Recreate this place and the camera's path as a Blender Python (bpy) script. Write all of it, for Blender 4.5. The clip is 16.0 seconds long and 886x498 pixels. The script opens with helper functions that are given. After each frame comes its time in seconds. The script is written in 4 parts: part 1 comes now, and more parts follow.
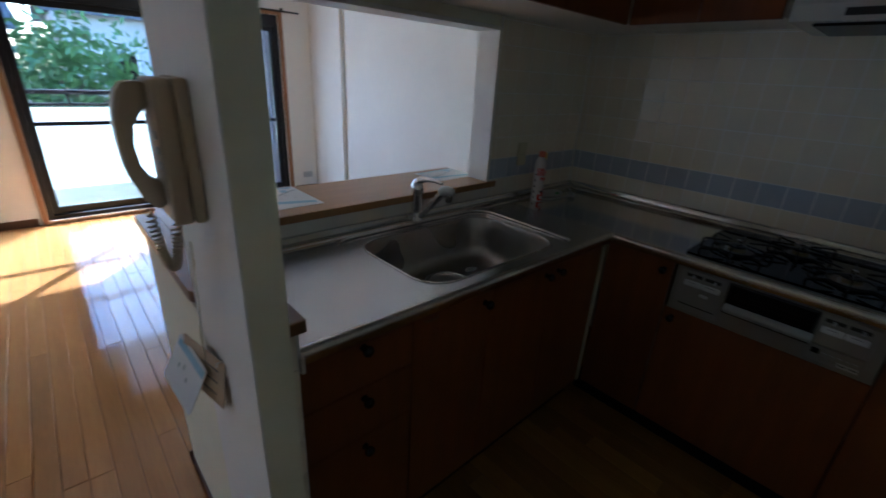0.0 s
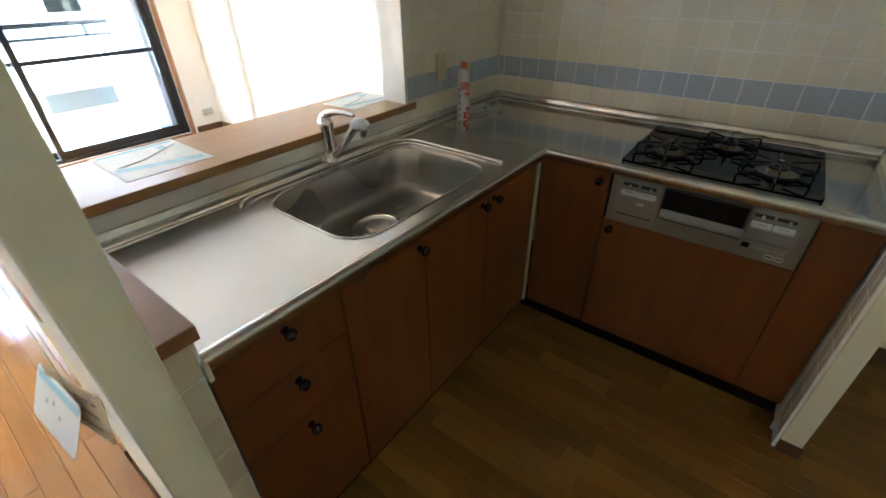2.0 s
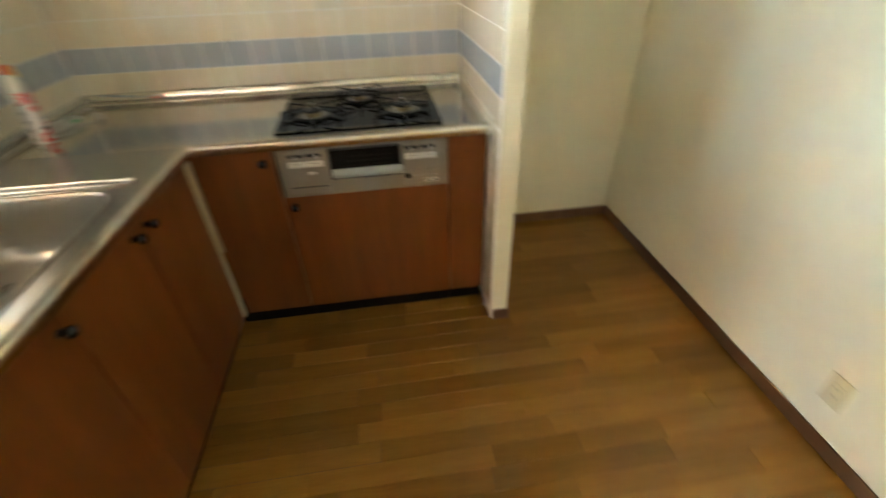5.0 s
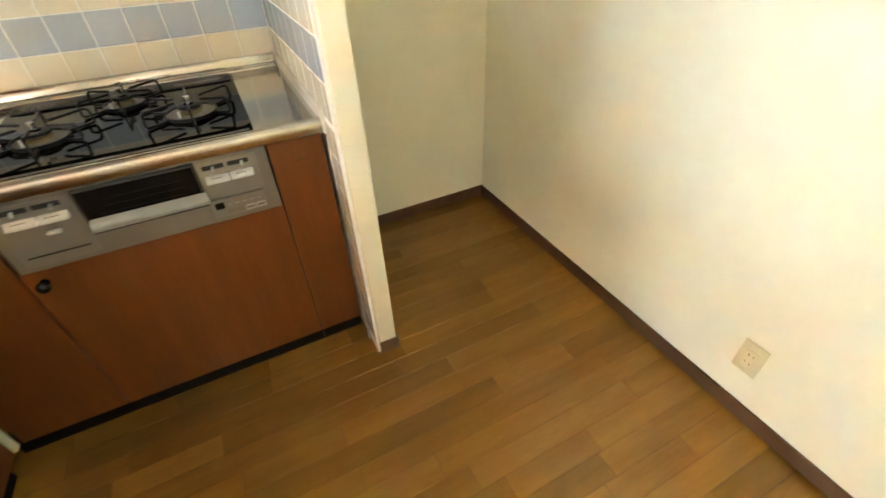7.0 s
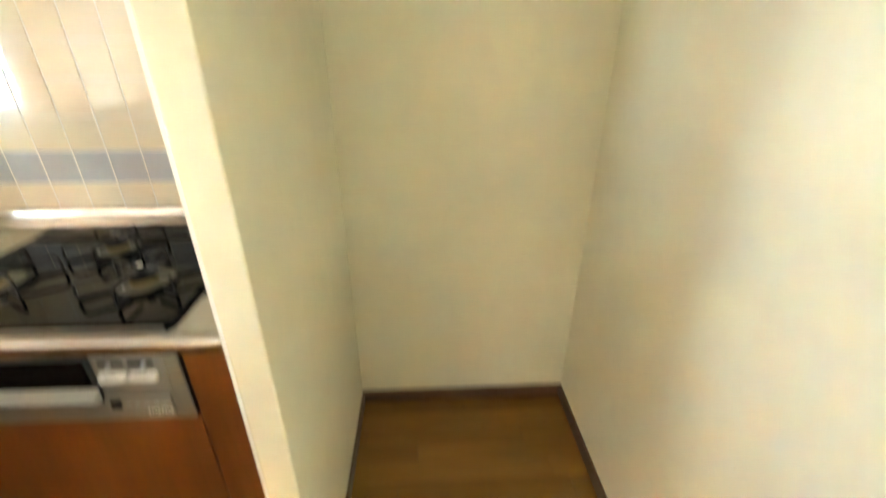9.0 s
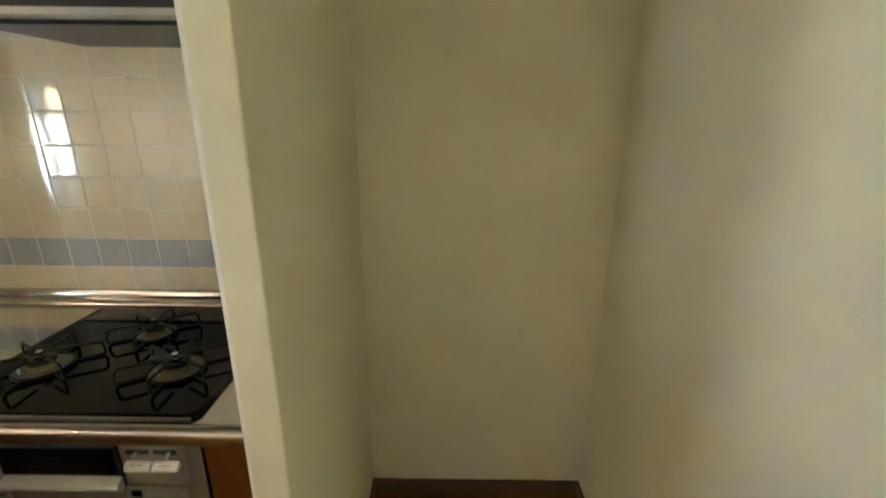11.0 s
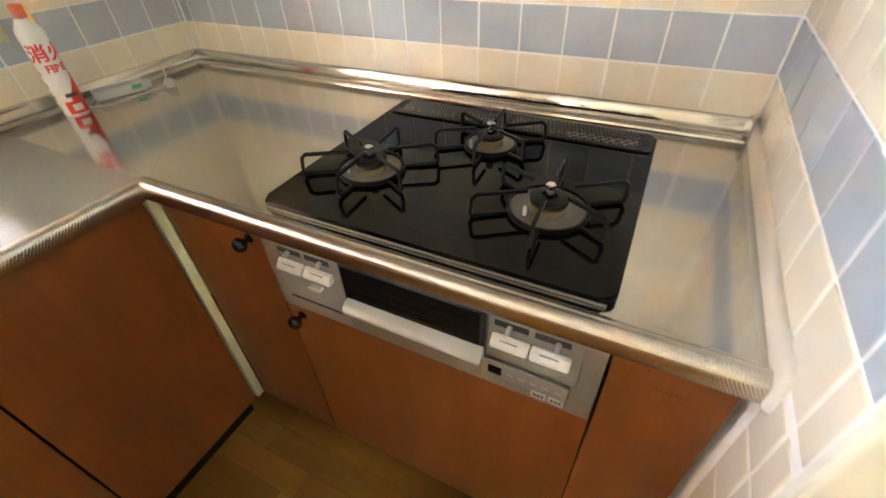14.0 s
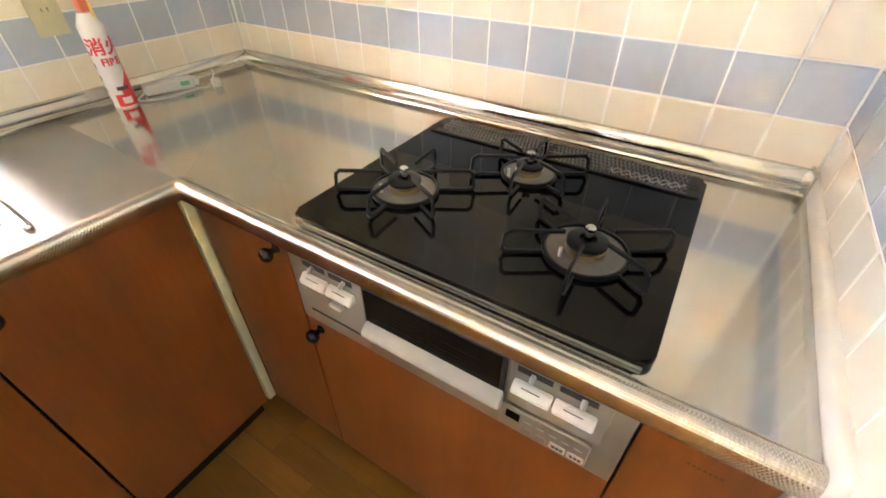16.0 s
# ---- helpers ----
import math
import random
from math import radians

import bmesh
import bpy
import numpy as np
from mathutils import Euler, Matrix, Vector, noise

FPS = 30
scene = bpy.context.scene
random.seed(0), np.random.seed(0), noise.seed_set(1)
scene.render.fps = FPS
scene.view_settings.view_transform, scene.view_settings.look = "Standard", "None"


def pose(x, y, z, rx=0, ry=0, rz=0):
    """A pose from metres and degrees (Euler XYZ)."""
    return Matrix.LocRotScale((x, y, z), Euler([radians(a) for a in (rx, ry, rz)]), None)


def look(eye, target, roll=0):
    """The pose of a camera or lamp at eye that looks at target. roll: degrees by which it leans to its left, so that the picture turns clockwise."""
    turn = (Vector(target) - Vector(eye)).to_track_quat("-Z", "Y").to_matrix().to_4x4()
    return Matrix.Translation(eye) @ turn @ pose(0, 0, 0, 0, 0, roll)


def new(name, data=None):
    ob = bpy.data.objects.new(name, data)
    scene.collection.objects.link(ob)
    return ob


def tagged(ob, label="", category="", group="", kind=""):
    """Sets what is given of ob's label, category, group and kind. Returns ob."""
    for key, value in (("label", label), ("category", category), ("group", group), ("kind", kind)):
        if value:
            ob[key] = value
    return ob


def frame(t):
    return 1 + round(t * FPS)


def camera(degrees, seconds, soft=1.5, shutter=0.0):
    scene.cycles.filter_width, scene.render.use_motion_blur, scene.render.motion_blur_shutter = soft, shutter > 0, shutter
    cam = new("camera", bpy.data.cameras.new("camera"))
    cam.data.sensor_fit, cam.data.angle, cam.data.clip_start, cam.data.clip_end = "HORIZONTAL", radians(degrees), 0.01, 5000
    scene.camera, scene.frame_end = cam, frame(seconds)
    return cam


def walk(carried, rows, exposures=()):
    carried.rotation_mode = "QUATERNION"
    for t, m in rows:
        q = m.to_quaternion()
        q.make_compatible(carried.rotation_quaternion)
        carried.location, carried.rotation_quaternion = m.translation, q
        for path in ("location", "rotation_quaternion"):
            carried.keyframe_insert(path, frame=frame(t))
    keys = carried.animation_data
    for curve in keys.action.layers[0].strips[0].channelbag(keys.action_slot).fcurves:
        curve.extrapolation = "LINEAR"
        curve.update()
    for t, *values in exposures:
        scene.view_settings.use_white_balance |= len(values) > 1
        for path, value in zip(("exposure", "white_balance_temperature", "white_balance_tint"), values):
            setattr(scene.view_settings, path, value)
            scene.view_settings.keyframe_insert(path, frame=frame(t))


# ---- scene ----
cam = camera(92.2, 16.0, shutter=0.5)
PATH = [
    (0, (1.374, -2.35, 1.445), (0.032, -1.072, 0.694), 3.4),
    (0.5, (1.39, -2.325, 1.448), (0.187, -0.949, 0.636), 2.8),
    (1, (1.375, -2.333, 1.443), (0.168, -0.973, 0.609), 2.4),
    (1.5, (1.368, -2.314, 1.439), (0.24, -0.936, 0.529), 2.9),
    (2, (1.291, -2.199, 1.45), (0.266, -0.865, 0.368), -0.7),
    (2.5, (1.257, -2.194, 1.452), (0.391, -0.755, 0.366), -0.7),
    (3, (1.243, -2.268, 1.464), (0.495, -0.741, 0.412), -0.1),
    (3.5, (1.252, -2.253, 1.463), (0.509, -0.733, 0.396), -0.7),
    (4, (1.232, -2.236, 1.46), (0.494, -0.707, 0.402), -0.9),
    (4.5, (1.2, -2.209, 1.444), (0.86, -0.556, 0.37), -0.2),
    (5, (1.289, -2.12, 1.395), (1.501, -0.507, 0.233), -1.8),
    (5.2, (1.287, -2.093, 1.372), (1.727, -0.577, 0.146), -1.5),
    (7.3, (1.54, -1.652, 1.289), (2.27, -0.28, 0.031), -0.2),
    (7.5, (1.595, -1.555, 1.287), (2.335, -0.233, -0.017), 2.9),
    (8, (1.712, -1.391, 1.312), (2.377, -0.084, -0.046), 5.7),
    (8.2, (1.793, -1.375, 1.289), (2.263, 0.061, -0.016), 4.2),
    (8.5, (1.942, -1.356, 1.291), (2.174, 0.122, -0.035), 5.1),
    (9, (2.018, -1.346, 1.389), (2.106, 0.445, 0.503), 0.1),
    (9.2, (2.034, -1.363, 1.463), (2.069, 0.538, 0.841), -0.9),
    (9.7, (2.035, -1.37, 1.492), (2.055, 0.60, 1.14), -0.5),
    (10.2, (2.034, -1.374, 1.498), (2.045, 0.60, 1.18), -0.1),
    (10.75, (2.03, -1.376, 1.494), (2.032, 0.56, 1.0), 0.4),
    (11.3, (2.025, -1.378, 1.486), (2.018, 0.476, 0.736), 0.8),
    (11.5, (2.024, -1.367, 1.464), (2.001, 0.43, 0.587), 0.3),
    (12, (2.029, -1.372, 1.4), (1.979, 0.316, 0.328), 0.4),
    (12.5, (2.001, -1.353, 1.364), (1.882, 0.259, 0.186), 0.6),
    (13, (1.83, -1.282, 1.324), (1.381, 0.231, 0.097), 1.3),
    (13.5, (1.575, -1.137, 1.288), (0.944, 0.291, 0.038), -2.9),
    (14, (1.482, -1.03, 1.271), (0.755, 0.326, -0.007), -2.9),
    (14.5, (1.487, -0.941, 1.25), (0.657, 0.282, -0.097), -3.3),
    (15, (1.485, -0.937, 1.255), (0.633, 0.288, -0.077), -3.5),
    (15.5, (1.48, -0.964, 1.259), (0.668, 0.314, -0.048), -1.5),
    (16, (1.454, -0.995, 1.285), (0.621, 0.325, 0.035), -0.0),
]
EXPOSURE = [(0.0, 2.5, 4550, 11), (0.5, 3.3, 4780, 12), (1.0, 4.0, 4980, 9), (1.5, 4.35, 5080, 6), (2.0, 4.65, 5200, 5), (2.5, 4.95, 5330, 5),
            (3.5, 5.38, 5550, 4), (4.5, 5.65, 5950, 5), (5.2, 5.9, 6150, 5), (7.5, 6.45, 6250, 7), (8.5, 6.5, 6300, 7), (9.2, 6.5, 6300, 7),
            (11.3, 5.12, 6400, 6), (12.0, 5.32, 6450, 6), (12.5, 5.6, 6350, 7), (13.0, 6.0, 6200, 9), (13.5, 6.3, 5950, 12), (14.0, 6.62, 5880, 15),
            (16.0, 7.05, 5780, 17)]
walk(cam, [(t, look(e, g, r)) for t, e, g, r in PATH], EXPOSURE)

# ---- light ----
SUN_DIR = Vector((0.684, -0.543, -0.482)).normalized()
world = bpy.data.worlds.new("daylight")
scene.world = world
world.use_nodes = True
wn = world.node_tree.nodes
sky = wn.new("ShaderNodeTexSky")
sky.sky_type = "NISHITA"
sky.sun_disc = False
sky.sun_elevation = math.asin(-SUN_DIR.z)
sky.sun_rotation = math.atan2(-SUN_DIR.x, -SUN_DIR.y)
world.node_tree.links.new(sky.outputs[0], wn["Background"].inputs[0])
wn["Background"].inputs[1].default_value = 0.15
sun = new("sun", bpy.data.lights.new("sun", "SUN"))
sun.data.energy, sun.data.angle, sun.data.color = 5.0, radians(0.6), (1.0, 0.94, 0.85)
sun.matrix_world = look((-9, 8, 8), Vector((-9, 8, 8)) + SUN_DIR)

WX = -3.7            # inner face of the window wall
for (y0, y1) in ((-2.43, -0.22), (-5.42, -4.62)):
    lamp = new("window_skylight", bpy.data.lights.new("window_skylight", "AREA"))
    lamp.data.shape, lamp.data.size, lamp.data.size_y = "RECTANGLE", 1.75, y1 - y0
    lamp.data.energy, lamp.data.color = (1.15 if y0 > -3 else 5.0) * (y1 - y0), (0.95, 0.97, 1.0)
    lamp.matrix_world = look((WX - (0.02 if y0 > -3 else 0.135), (y0 + y1) / 2, 0.95), (0, (y0 + y1) / 2, 0.75))

# ---- materials ----
def mat(name, color, rough=0.5, metal=0.0, vary=0.0, scale=6.0, stretch=(1, 1, 1), bump=0.0, bump_scale=60.0, bump_stretch=(1, 1, 1),
        coat=0.0, rnd=0.0, spec=0.5, rough_vary=0.0, wave=None, color2=None, aniso=0.0, relief=0.001):
    """A procedural surface: base colour with two scales of variation, fine relief and worn gloss."""
    m = bpy.data.materials.new(name)
    m.use_nodes = True
    nt = m.node_tree
    b = nt.nodes["Principled BSDF"]
    b.inputs["Roughness"].default_value, b.inputs["Metallic"].default_value = rough, metal
    b.inputs["Coat Weight"].default_value, b.inputs["Specular IOR Level"].default_value = coat, spec
    b.inputs["Coat Roughness"].default_value = 0.08
    link = nt.links.new
    tc = nt.nodes.new("ShaderNodeTexCoord")
    pos = nt.nodes.new("ShaderNodeNewGeometry")
    def tex(st, sc, detail=5):
        mp = nt.nodes.new("ShaderNodeMapping")
        mp.inputs["Scale"].default_value = st
        link(pos.outputs["Position"], mp.inputs[0])
        n = nt.nodes.new("ShaderNodeTexNoise")
        n.inputs["Scale"].default_value, n.inputs["Detail"].default_value = sc, detail
        link(mp.outputs[0], n.inputs["Vector"])
        return n, mp
    rgb = tuple(color) + (1,)
    b.inputs["Base Color"].default_value = rgb
    if vary or rnd or color2:
        mix = nt.nodes.new("ShaderNodeMix")
        mix.data_type = "RGBA"
        k = vary if vary else 0.0
        dark = tuple(c * (1 - k) for c in color) + (1,)
        light = (tuple(min(1, c * (1 + k * 0.7)) for c in color) if not color2 else tuple(color2)) + (1,)
        mix.inputs["A"].default_value, mix.inputs["B"].default_value = dark, light
        n, mp = tex(stretch, scale)
        n2, mp2 = tex(stretch, scale * 7)
        add = nt.nodes.new("ShaderNodeMath")
        add.operation = "MULTIPLY_ADD"
        link(n2.outputs["Fac"], add.inputs[0])
        add.inputs[1].default_value = 0.5
        link(n.outputs["Fac"], add.inputs[2])
        sub = nt.nodes.new("ShaderNodeMapRange")
        sub.inputs["From Min"].default_value, sub.inputs["From Max"].default_value = 0.4, 1.1
        link(add.outputs[0], sub.inputs["Value"])
        link(sub.outputs[0], mix.inputs["Factor"])
        out = mix.outputs["Result"]
        if rnd:
            info = nt.nodes.new("ShaderNodeObjectInfo")
            geo = nt.nodes.new("ShaderNodeNewGeometry")
            sm = nt.nodes.new("ShaderNodeMath")
            sm.operation = "ADD"
            link(info.outputs["Random"], sm.inputs[0])
            link(geo.outputs["Random Per Island"], sm.inputs[1])
            fr = nt.nodes.new("ShaderNodeMath")
            fr.operation = "FRACT"
            link(sm.outputs[0], fr.inputs[0])
            mr = nt.nodes.new("ShaderNodeMapRange")
            mr.inputs["To Min"].default_value, mr.inputs["To Max"].default_value = 1 - rnd, 1 + rnd
            link(fr.outputs[0], mr.inputs["Value"])
            hs = nt.nodes.new("ShaderNodeHueSaturation")
            link(mr.outputs[0], hs.inputs["Value"])
            link(out, hs.inputs["Color"])
            out = hs.outputs[0]
            off = nt.nodes.new("ShaderNodeVectorMath")
            off.operation = "SCALE"
            off.inputs[0].default_value = (31, 17, 11)
            link(fr.outputs[0], off.inputs["Scale"])
            link(off.outputs[0], mp.inputs["Location"])
            link(off.outputs[0], mp2.inputs["Location"])
        link(out, b.inputs["Base Color"])
    if rough_vary:
        n, _ = tex((1, 1, 1), 2.5, 2)
        mr = nt.nodes.new("ShaderNodeMapRange")
        mr.inputs["From Min"].default_value, mr.inputs["From Max"].default_value = 0.3, 0.7
        mr.inputs["To Min"].default_value, mr.inputs["To Max"].default_value = max(0.02, rough - rough_vary), rough + rough_vary
        link(n.outputs["Fac"], mr.inputs["Value"])
        link(mr.outputs[0], b.inputs["Roughness"])
    if bump or wave:
        bp = nt.nodes.new("ShaderNodeBump")
        bp.inputs["Distance"].default_value = relief
        bp.inputs["Strength"].default_value = bump if bump else wave[1]
        if wave:
            # an embossed lattice of small raised dots
            mp = nt.nodes.new("ShaderNodeMapping")
            mp.inputs["Rotation"].default_value = (radians(wave[2]), 0, radians(45))
            link(tc.outputs["Object"], mp.inputs[0])
            vor = nt.nodes.new("ShaderNodeTexVoronoi")
            vor.inputs["Scale"].default_value, vor.inputs["Randomness"].default_value = wave[0], 0.0
            link(mp.outputs[0], vor.inputs["Vector"])
            link(vor.outputs["Distance"], bp.inputs["Height"])
        else:
            n, _ = tex(bump_stretch, bump_scale, 6)
            link(n.outputs["Fac"], bp.inputs["Height"])
        link(bp.outputs[0], b.inputs["Normal"])
    if aniso:
        b.inputs["Anisotropic"].default_value = aniso
    return m


# one paper in two tints: yellow for kitchen bounce light, neutral for living room daylight
wallpaper = mat("wallpaper", (0.84, 0.80, 0.615), 0.75, vary=0.05, scale=2.5, bump=0.55, bump_scale=120, bump_stretch=(0.10, 0.10, 1.7), spec=0.12, relief=0.0009)
paper_daylit = mat("wallpaper_daylit", (0.84, 0.81, 0.735), 0.75, vary=0.04, scale=2.5, bump=0.5, bump_scale=120, bump_stretch=(0.10, 0.10, 1.7), spec=0.12, relief=0.0009)
paint_white = mat("ceiling_paper", (0.85, 0.83, 0.77), 0.8, vary=0.04, scale=3, bump=0.4, bump_scale=120)
trim_white = mat("white_trim", (0.82, 0.79, 0.71), 0.45, vary=0.04, scale=5, bump=0.15, bump_scale=80)
grout = mat("grout", (0.90, 0.88, 0.82), 0.8, vary=0.12, scale=12, bump=0.5, bump_scale=200)
tile_cream = mat("cream_tile", (0.87, 0.795, 0.625), 0.05, vary=0.05, scale=4, bump=0.12, bump_scale=14, coat=0.3, rnd=0.025, rough_vary=0.03)
tile_blue = mat("blue_tile", (0.50, 0.545, 0.60), 0.05, vary=0.07, scale=5, bump=0.12, bump_scale=14, coat=0.3, rnd=0.035, rough_vary=0.03)
door_wood = mat("orange_wood", (0.180, 0.052, 0.0072), 0.34, vary=0.28, scale=3.2, stretch=(5, 5, 0.5), bump=0.12, bump_scale=40, bump_stretch=(6, 6, 0.3), rough_vary=0.06)
door_edge = mat("door_edge", (0.10, 0.045, 0.016), 0.6, vary=0.2)
carcass = mat("carcass_dark", (0.010, 0.007, 0.005), 0.8, spec=0.1, vary=0.2)
floor_wood = mat("floor_wood", (0.286, 0.138, 0.0225), 0.2, vary=0.22, scale=3.0, stretch=(0.8, 7, 7), bump=0.10, bump_scale=50, bump_stretch=(0.5, 6, 6), rnd=0.2)
living_wood = mat("living_floor_wood", (0.33, 0.155, 0.045), 0.08, vary=0.24, scale=2.5, stretch=(0.6, 6, 6), bump=0.06, bump_scale=40, bump_stretch=(0.5, 5, 5), rnd=0.10)
groove = mat("floor_groove", (0.10, 0.045, 0.013), 0.5, vary=0.2)
base_wood = mat("baseboard_wood", (0.13, 0.062, 0.026), 0.45, vary=0.2, scale=4, stretch=(1, 1, 6))
ledge_wood = mat("ledge_wood", (0.40, 0.215, 0.075), 0.3, vary=0.14, scale=3, stretch=(8, 0.8, 4), bump=0.1, bump_scale=60, bump_stretch=(5, 0.5, 5))
cap_wood = mat("cap_wood", (0.24, 0.125, 0.05), 0.32, vary=0.2, scale=3, stretch=(0.8, 8, 4))
steel = mat("steel", (0.60, 0.59, 0.555), 0.125, 1.0, vary=0.05, scale=3, bump=0.04, bump_scale=240, bump_stretch=(1, 1, 1), rough_vary=0.03)
steel_sink = mat("sink_steel", (0.44, 0.43, 0.40), 0.275, 1.0, vary=0.10, scale=4, bump=0.06, bump_scale=200, rough_vary=0.06)
steel_dot = mat("embossed_steel", (0.475, 0.49, 0.505), 0.2, 1.0, wave=(190.0, 0.75, 0))
steel_nose = mat("embossed_nose", (0.64, 0.62, 0.57), 0.2, 1.0, wave=(330.0, 0.5, 34))
chrome = mat("chrome", (0.75, 0.75, 0.74), 0.07, 1.0)
grey_plastic = mat("grey_plastic", (0.37, 0.38, 0.365), 0.35, vary=0.04)
panel_grey = mat("silver_panel", (0.25, 0.235, 0.20), 0.36, 0.45, vary=0.05, scale=8)
panel_light = mat("light_panel", (0.27, 0.255, 0.22), 0.38, 0.35, vary=0.04)
white_plastic = mat("white_plastic", (0.52, 0.52, 0.49), 0.35, vary=0.03)
dark_glass = mat("dark_glass", (0.006, 0.005, 0.0045), 0.22, spec=0.12, vary=0.1)
hob_glass = mat("hob_glass", (0.005, 0.0045, 0.004), 0.04, spec=0.2, vary=0.2, rough_vary=0.02)
black_metal = mat("black_enamel", (0.006, 0.006, 0.006), 0.34, spec=0.28, vary=0.3, scale=30, bump=0.3, bump_scale=300)
burner_metal = mat("burner_plate", (0.20, 0.19, 0.165), 0.45, 0.35, vary=0.25, scale=30)
brass = mat("brass", (0.42, 0.34, 0.20), 0.35, 0.9, vary=0.3, scale=60)
filler_green = mat("pale_green_strip", (0.62, 0.61, 0.42), 0.5, vary=0.06)
knob_black = mat("knob_black", (0.012, 0.013, 0.016), 0.15, vary=0.2)
caulk = mat("cream_strip", (0.80, 0.75, 0.62), 0.45, vary=0.06)
ivory = mat("ivory_plastic", (0.62, 0.57, 0.36), 0.4, vary=0.05)
phone_plastic = mat("beige_plastic", (0.50, 0.39, 0.25), 0.45, vary=0.05, bump=0.2, bump_scale=400)
can_white = mat("can_white", (0.80, 0.79, 0.76), 0.25, vary=0.03)
can_red = mat("can_red", (0.62, 0.035, 0.025), 0.3, vary=0.08)
can_orange = mat("nozzle_orange", (0.75, 0.20, 0.10), 0.4, vary=0.06)
can_yellow = mat("tag_yellow", (0.85, 0.66, 0.14), 0.45, vary=0.05)
paper = mat("paper", (0.80, 0.82, 0.82), 0.55, vary=0.03)
print_blue = mat("print_blue", (0.35, 0.58, 0.70), 0.5, vary=0.1)
print_grey = mat("print_grey", (0.45, 0.50, 0.50), 0.5, vary=0.1)
print_dark = mat("print_dark", (0.05, 0.05, 0.05), 0.5, vary=0.1)
print_green = mat("print_green", (0.10, 0.36, 0.16), 0.5, vary=0.1)
brown_paper = mat("brown_paper", (0.50, 0.38, 0.24), 0.6, vary=0.06)
frame_black = mat("window_frame_black", (0.018, 0.016, 0.015), 0.4, 0.3, vary=0.1)
frame_wood = mat("window_casing", (0.30, 0.145, 0.055), 0.4, vary=0.18, scale=3, stretch=(5, 5, 0.6))
stucco = mat("violet_stucco", (0.42, 0.41, 0.47), 0.9, vary=0.25, scale=14, bump=0.8, bump_scale=60)
concrete = mat("balcony_concrete", (0.45, 0.45, 0.42), 0.85, vary=0.15, scale=4, bump=0.5, bump_scale=60)
house_wall = mat("house_plaster", (0.55, 0.53, 0.50), 0.85, vary=0.12, scale=1.2)
house_brown = mat("house_brown", (0.30, 0.24, 0.20), 0.85, vary=0.15, scale=1.2)
roof_tile = mat("roof_tile", (0.10, 0.11, 0.13), 0.6, vary=0.25, scale=3)
ground_mat = mat("ground_asphalt", (0.10, 0.10, 0.095), 0.9, vary=0.2, scale=0.7)
leaf_mat = mat("leaves", (0.12, 0.21, 0.07), 0.5, vary=0.35, scale=3, rnd=0.35)
bark = mat("bark", (0.12, 0.085, 0.06), 0.9, vary=0.3, scale=8, bump=0.8, bump_scale=30)
hood_white = mat("hood_enamel", (0.52, 0.51, 0.48), 0.35, vary=0.04)
lattice = mat("vent_mesh_dark", (0.10, 0.10, 0.10), 0.3, vary=0.2)
slot_dark = mat("slot_dark", (0.02, 0.02, 0.02), 0.5, vary=0.2)

glass = bpy.data.materials.new("window_glass")
glass.use_nodes = True
g = glass.node_tree.nodes["Principled BSDF"]
g.inputs["Transmission Weight"].default_value, g.inputs["Roughness"].default_value, g.inputs["IOR"].default_value = 1.0, 0.0, 1.45
g.inputs["Base Color"].default_value = (0.95, 0.98, 0.97, 1)


frosted = bpy.data.materials.new("frosted_panel")
frosted.use_nodes = True
fn = frosted.node_tree
mixer, trans = fn.nodes.new("ShaderNodeMixShader"), fn.nodes.new("ShaderNodeBsdfTranslucent")
trans.inputs[0].default_value = (0.80, 0.86, 0.82, 1)
fn.nodes["Principled BSDF"].inputs["Base Color"].default_value = (0.75, 0.78, 0.75, 1)
fn.nodes["Principled BSDF"].inputs["Roughness"].default_value = 0.4
mixer.inputs[0].default_value = 0.7
fn.links.new(fn.nodes["Principled BSDF"].outputs[0], mixer.inputs[1])
fn.links.new(trans.outputs[0], mixer.inputs[2])
fn.links.new(mixer.outputs[0], fn.nodes["Material Output"].inputs[0])


# ---- mesh helpers ----
def finish(name, bm, material, parent=None, smooth=False):
    me = bpy.data.meshes.new(name)
    bmesh.ops.recalc_face_normals(bm, faces=bm.faces)
    bm.to_mesh(me)
    bm.free()
    if smooth:
        for p in me.polygons:
            p.use_smooth = True
        me.set_sharp_from_angle(angle=radians(40))
    me.materials.append(material)
    ob = new(name, me)
    if parent is not None:
        ob.parent = parent
    return ob


def part(name, bm, material, parent, label="", smooth=False):
    """Links a bmesh as one mesh object under a thing or a part (coordinates are the parent's)."""
    ob = finish(name, bm, material, parent, smooth)
    return tagged(ob, label)


def thing(name, label, category, at=(0, 0, 0), group="", rz=0.0, kind=""):
    ob = new(name)
    ob.empty_display_size = 0.05
    ob.matrix_world = pose(at[0], at[1], at[2], 0, 0, rz)
    return tagged(ob, label, category, group, kind)


def box(x0, x1, y0, y1, z0, z1, bevel=0.0, seg=2, bm=None):
    """A box, with rounded edges if bevel is given; added to bm or new."""
    b = bmesh.new()
    bmesh.ops.create_cube(b, size=1)
    for v in b.verts:
        v.co = Vector(((x0 + x1) / 2 + v.co.x * (x1 - x0), (y0 + y1) / 2 + v.co.y * (y1 - y0), (z0 + z1) / 2 + v.co.z * (z1 - z0)))
    if bevel:
        bmesh.ops.bevel(b, geom=list(b.edges), offset=bevel, segments=seg, profile=0.5, affect="EDGES")
    return merge(bm, b)


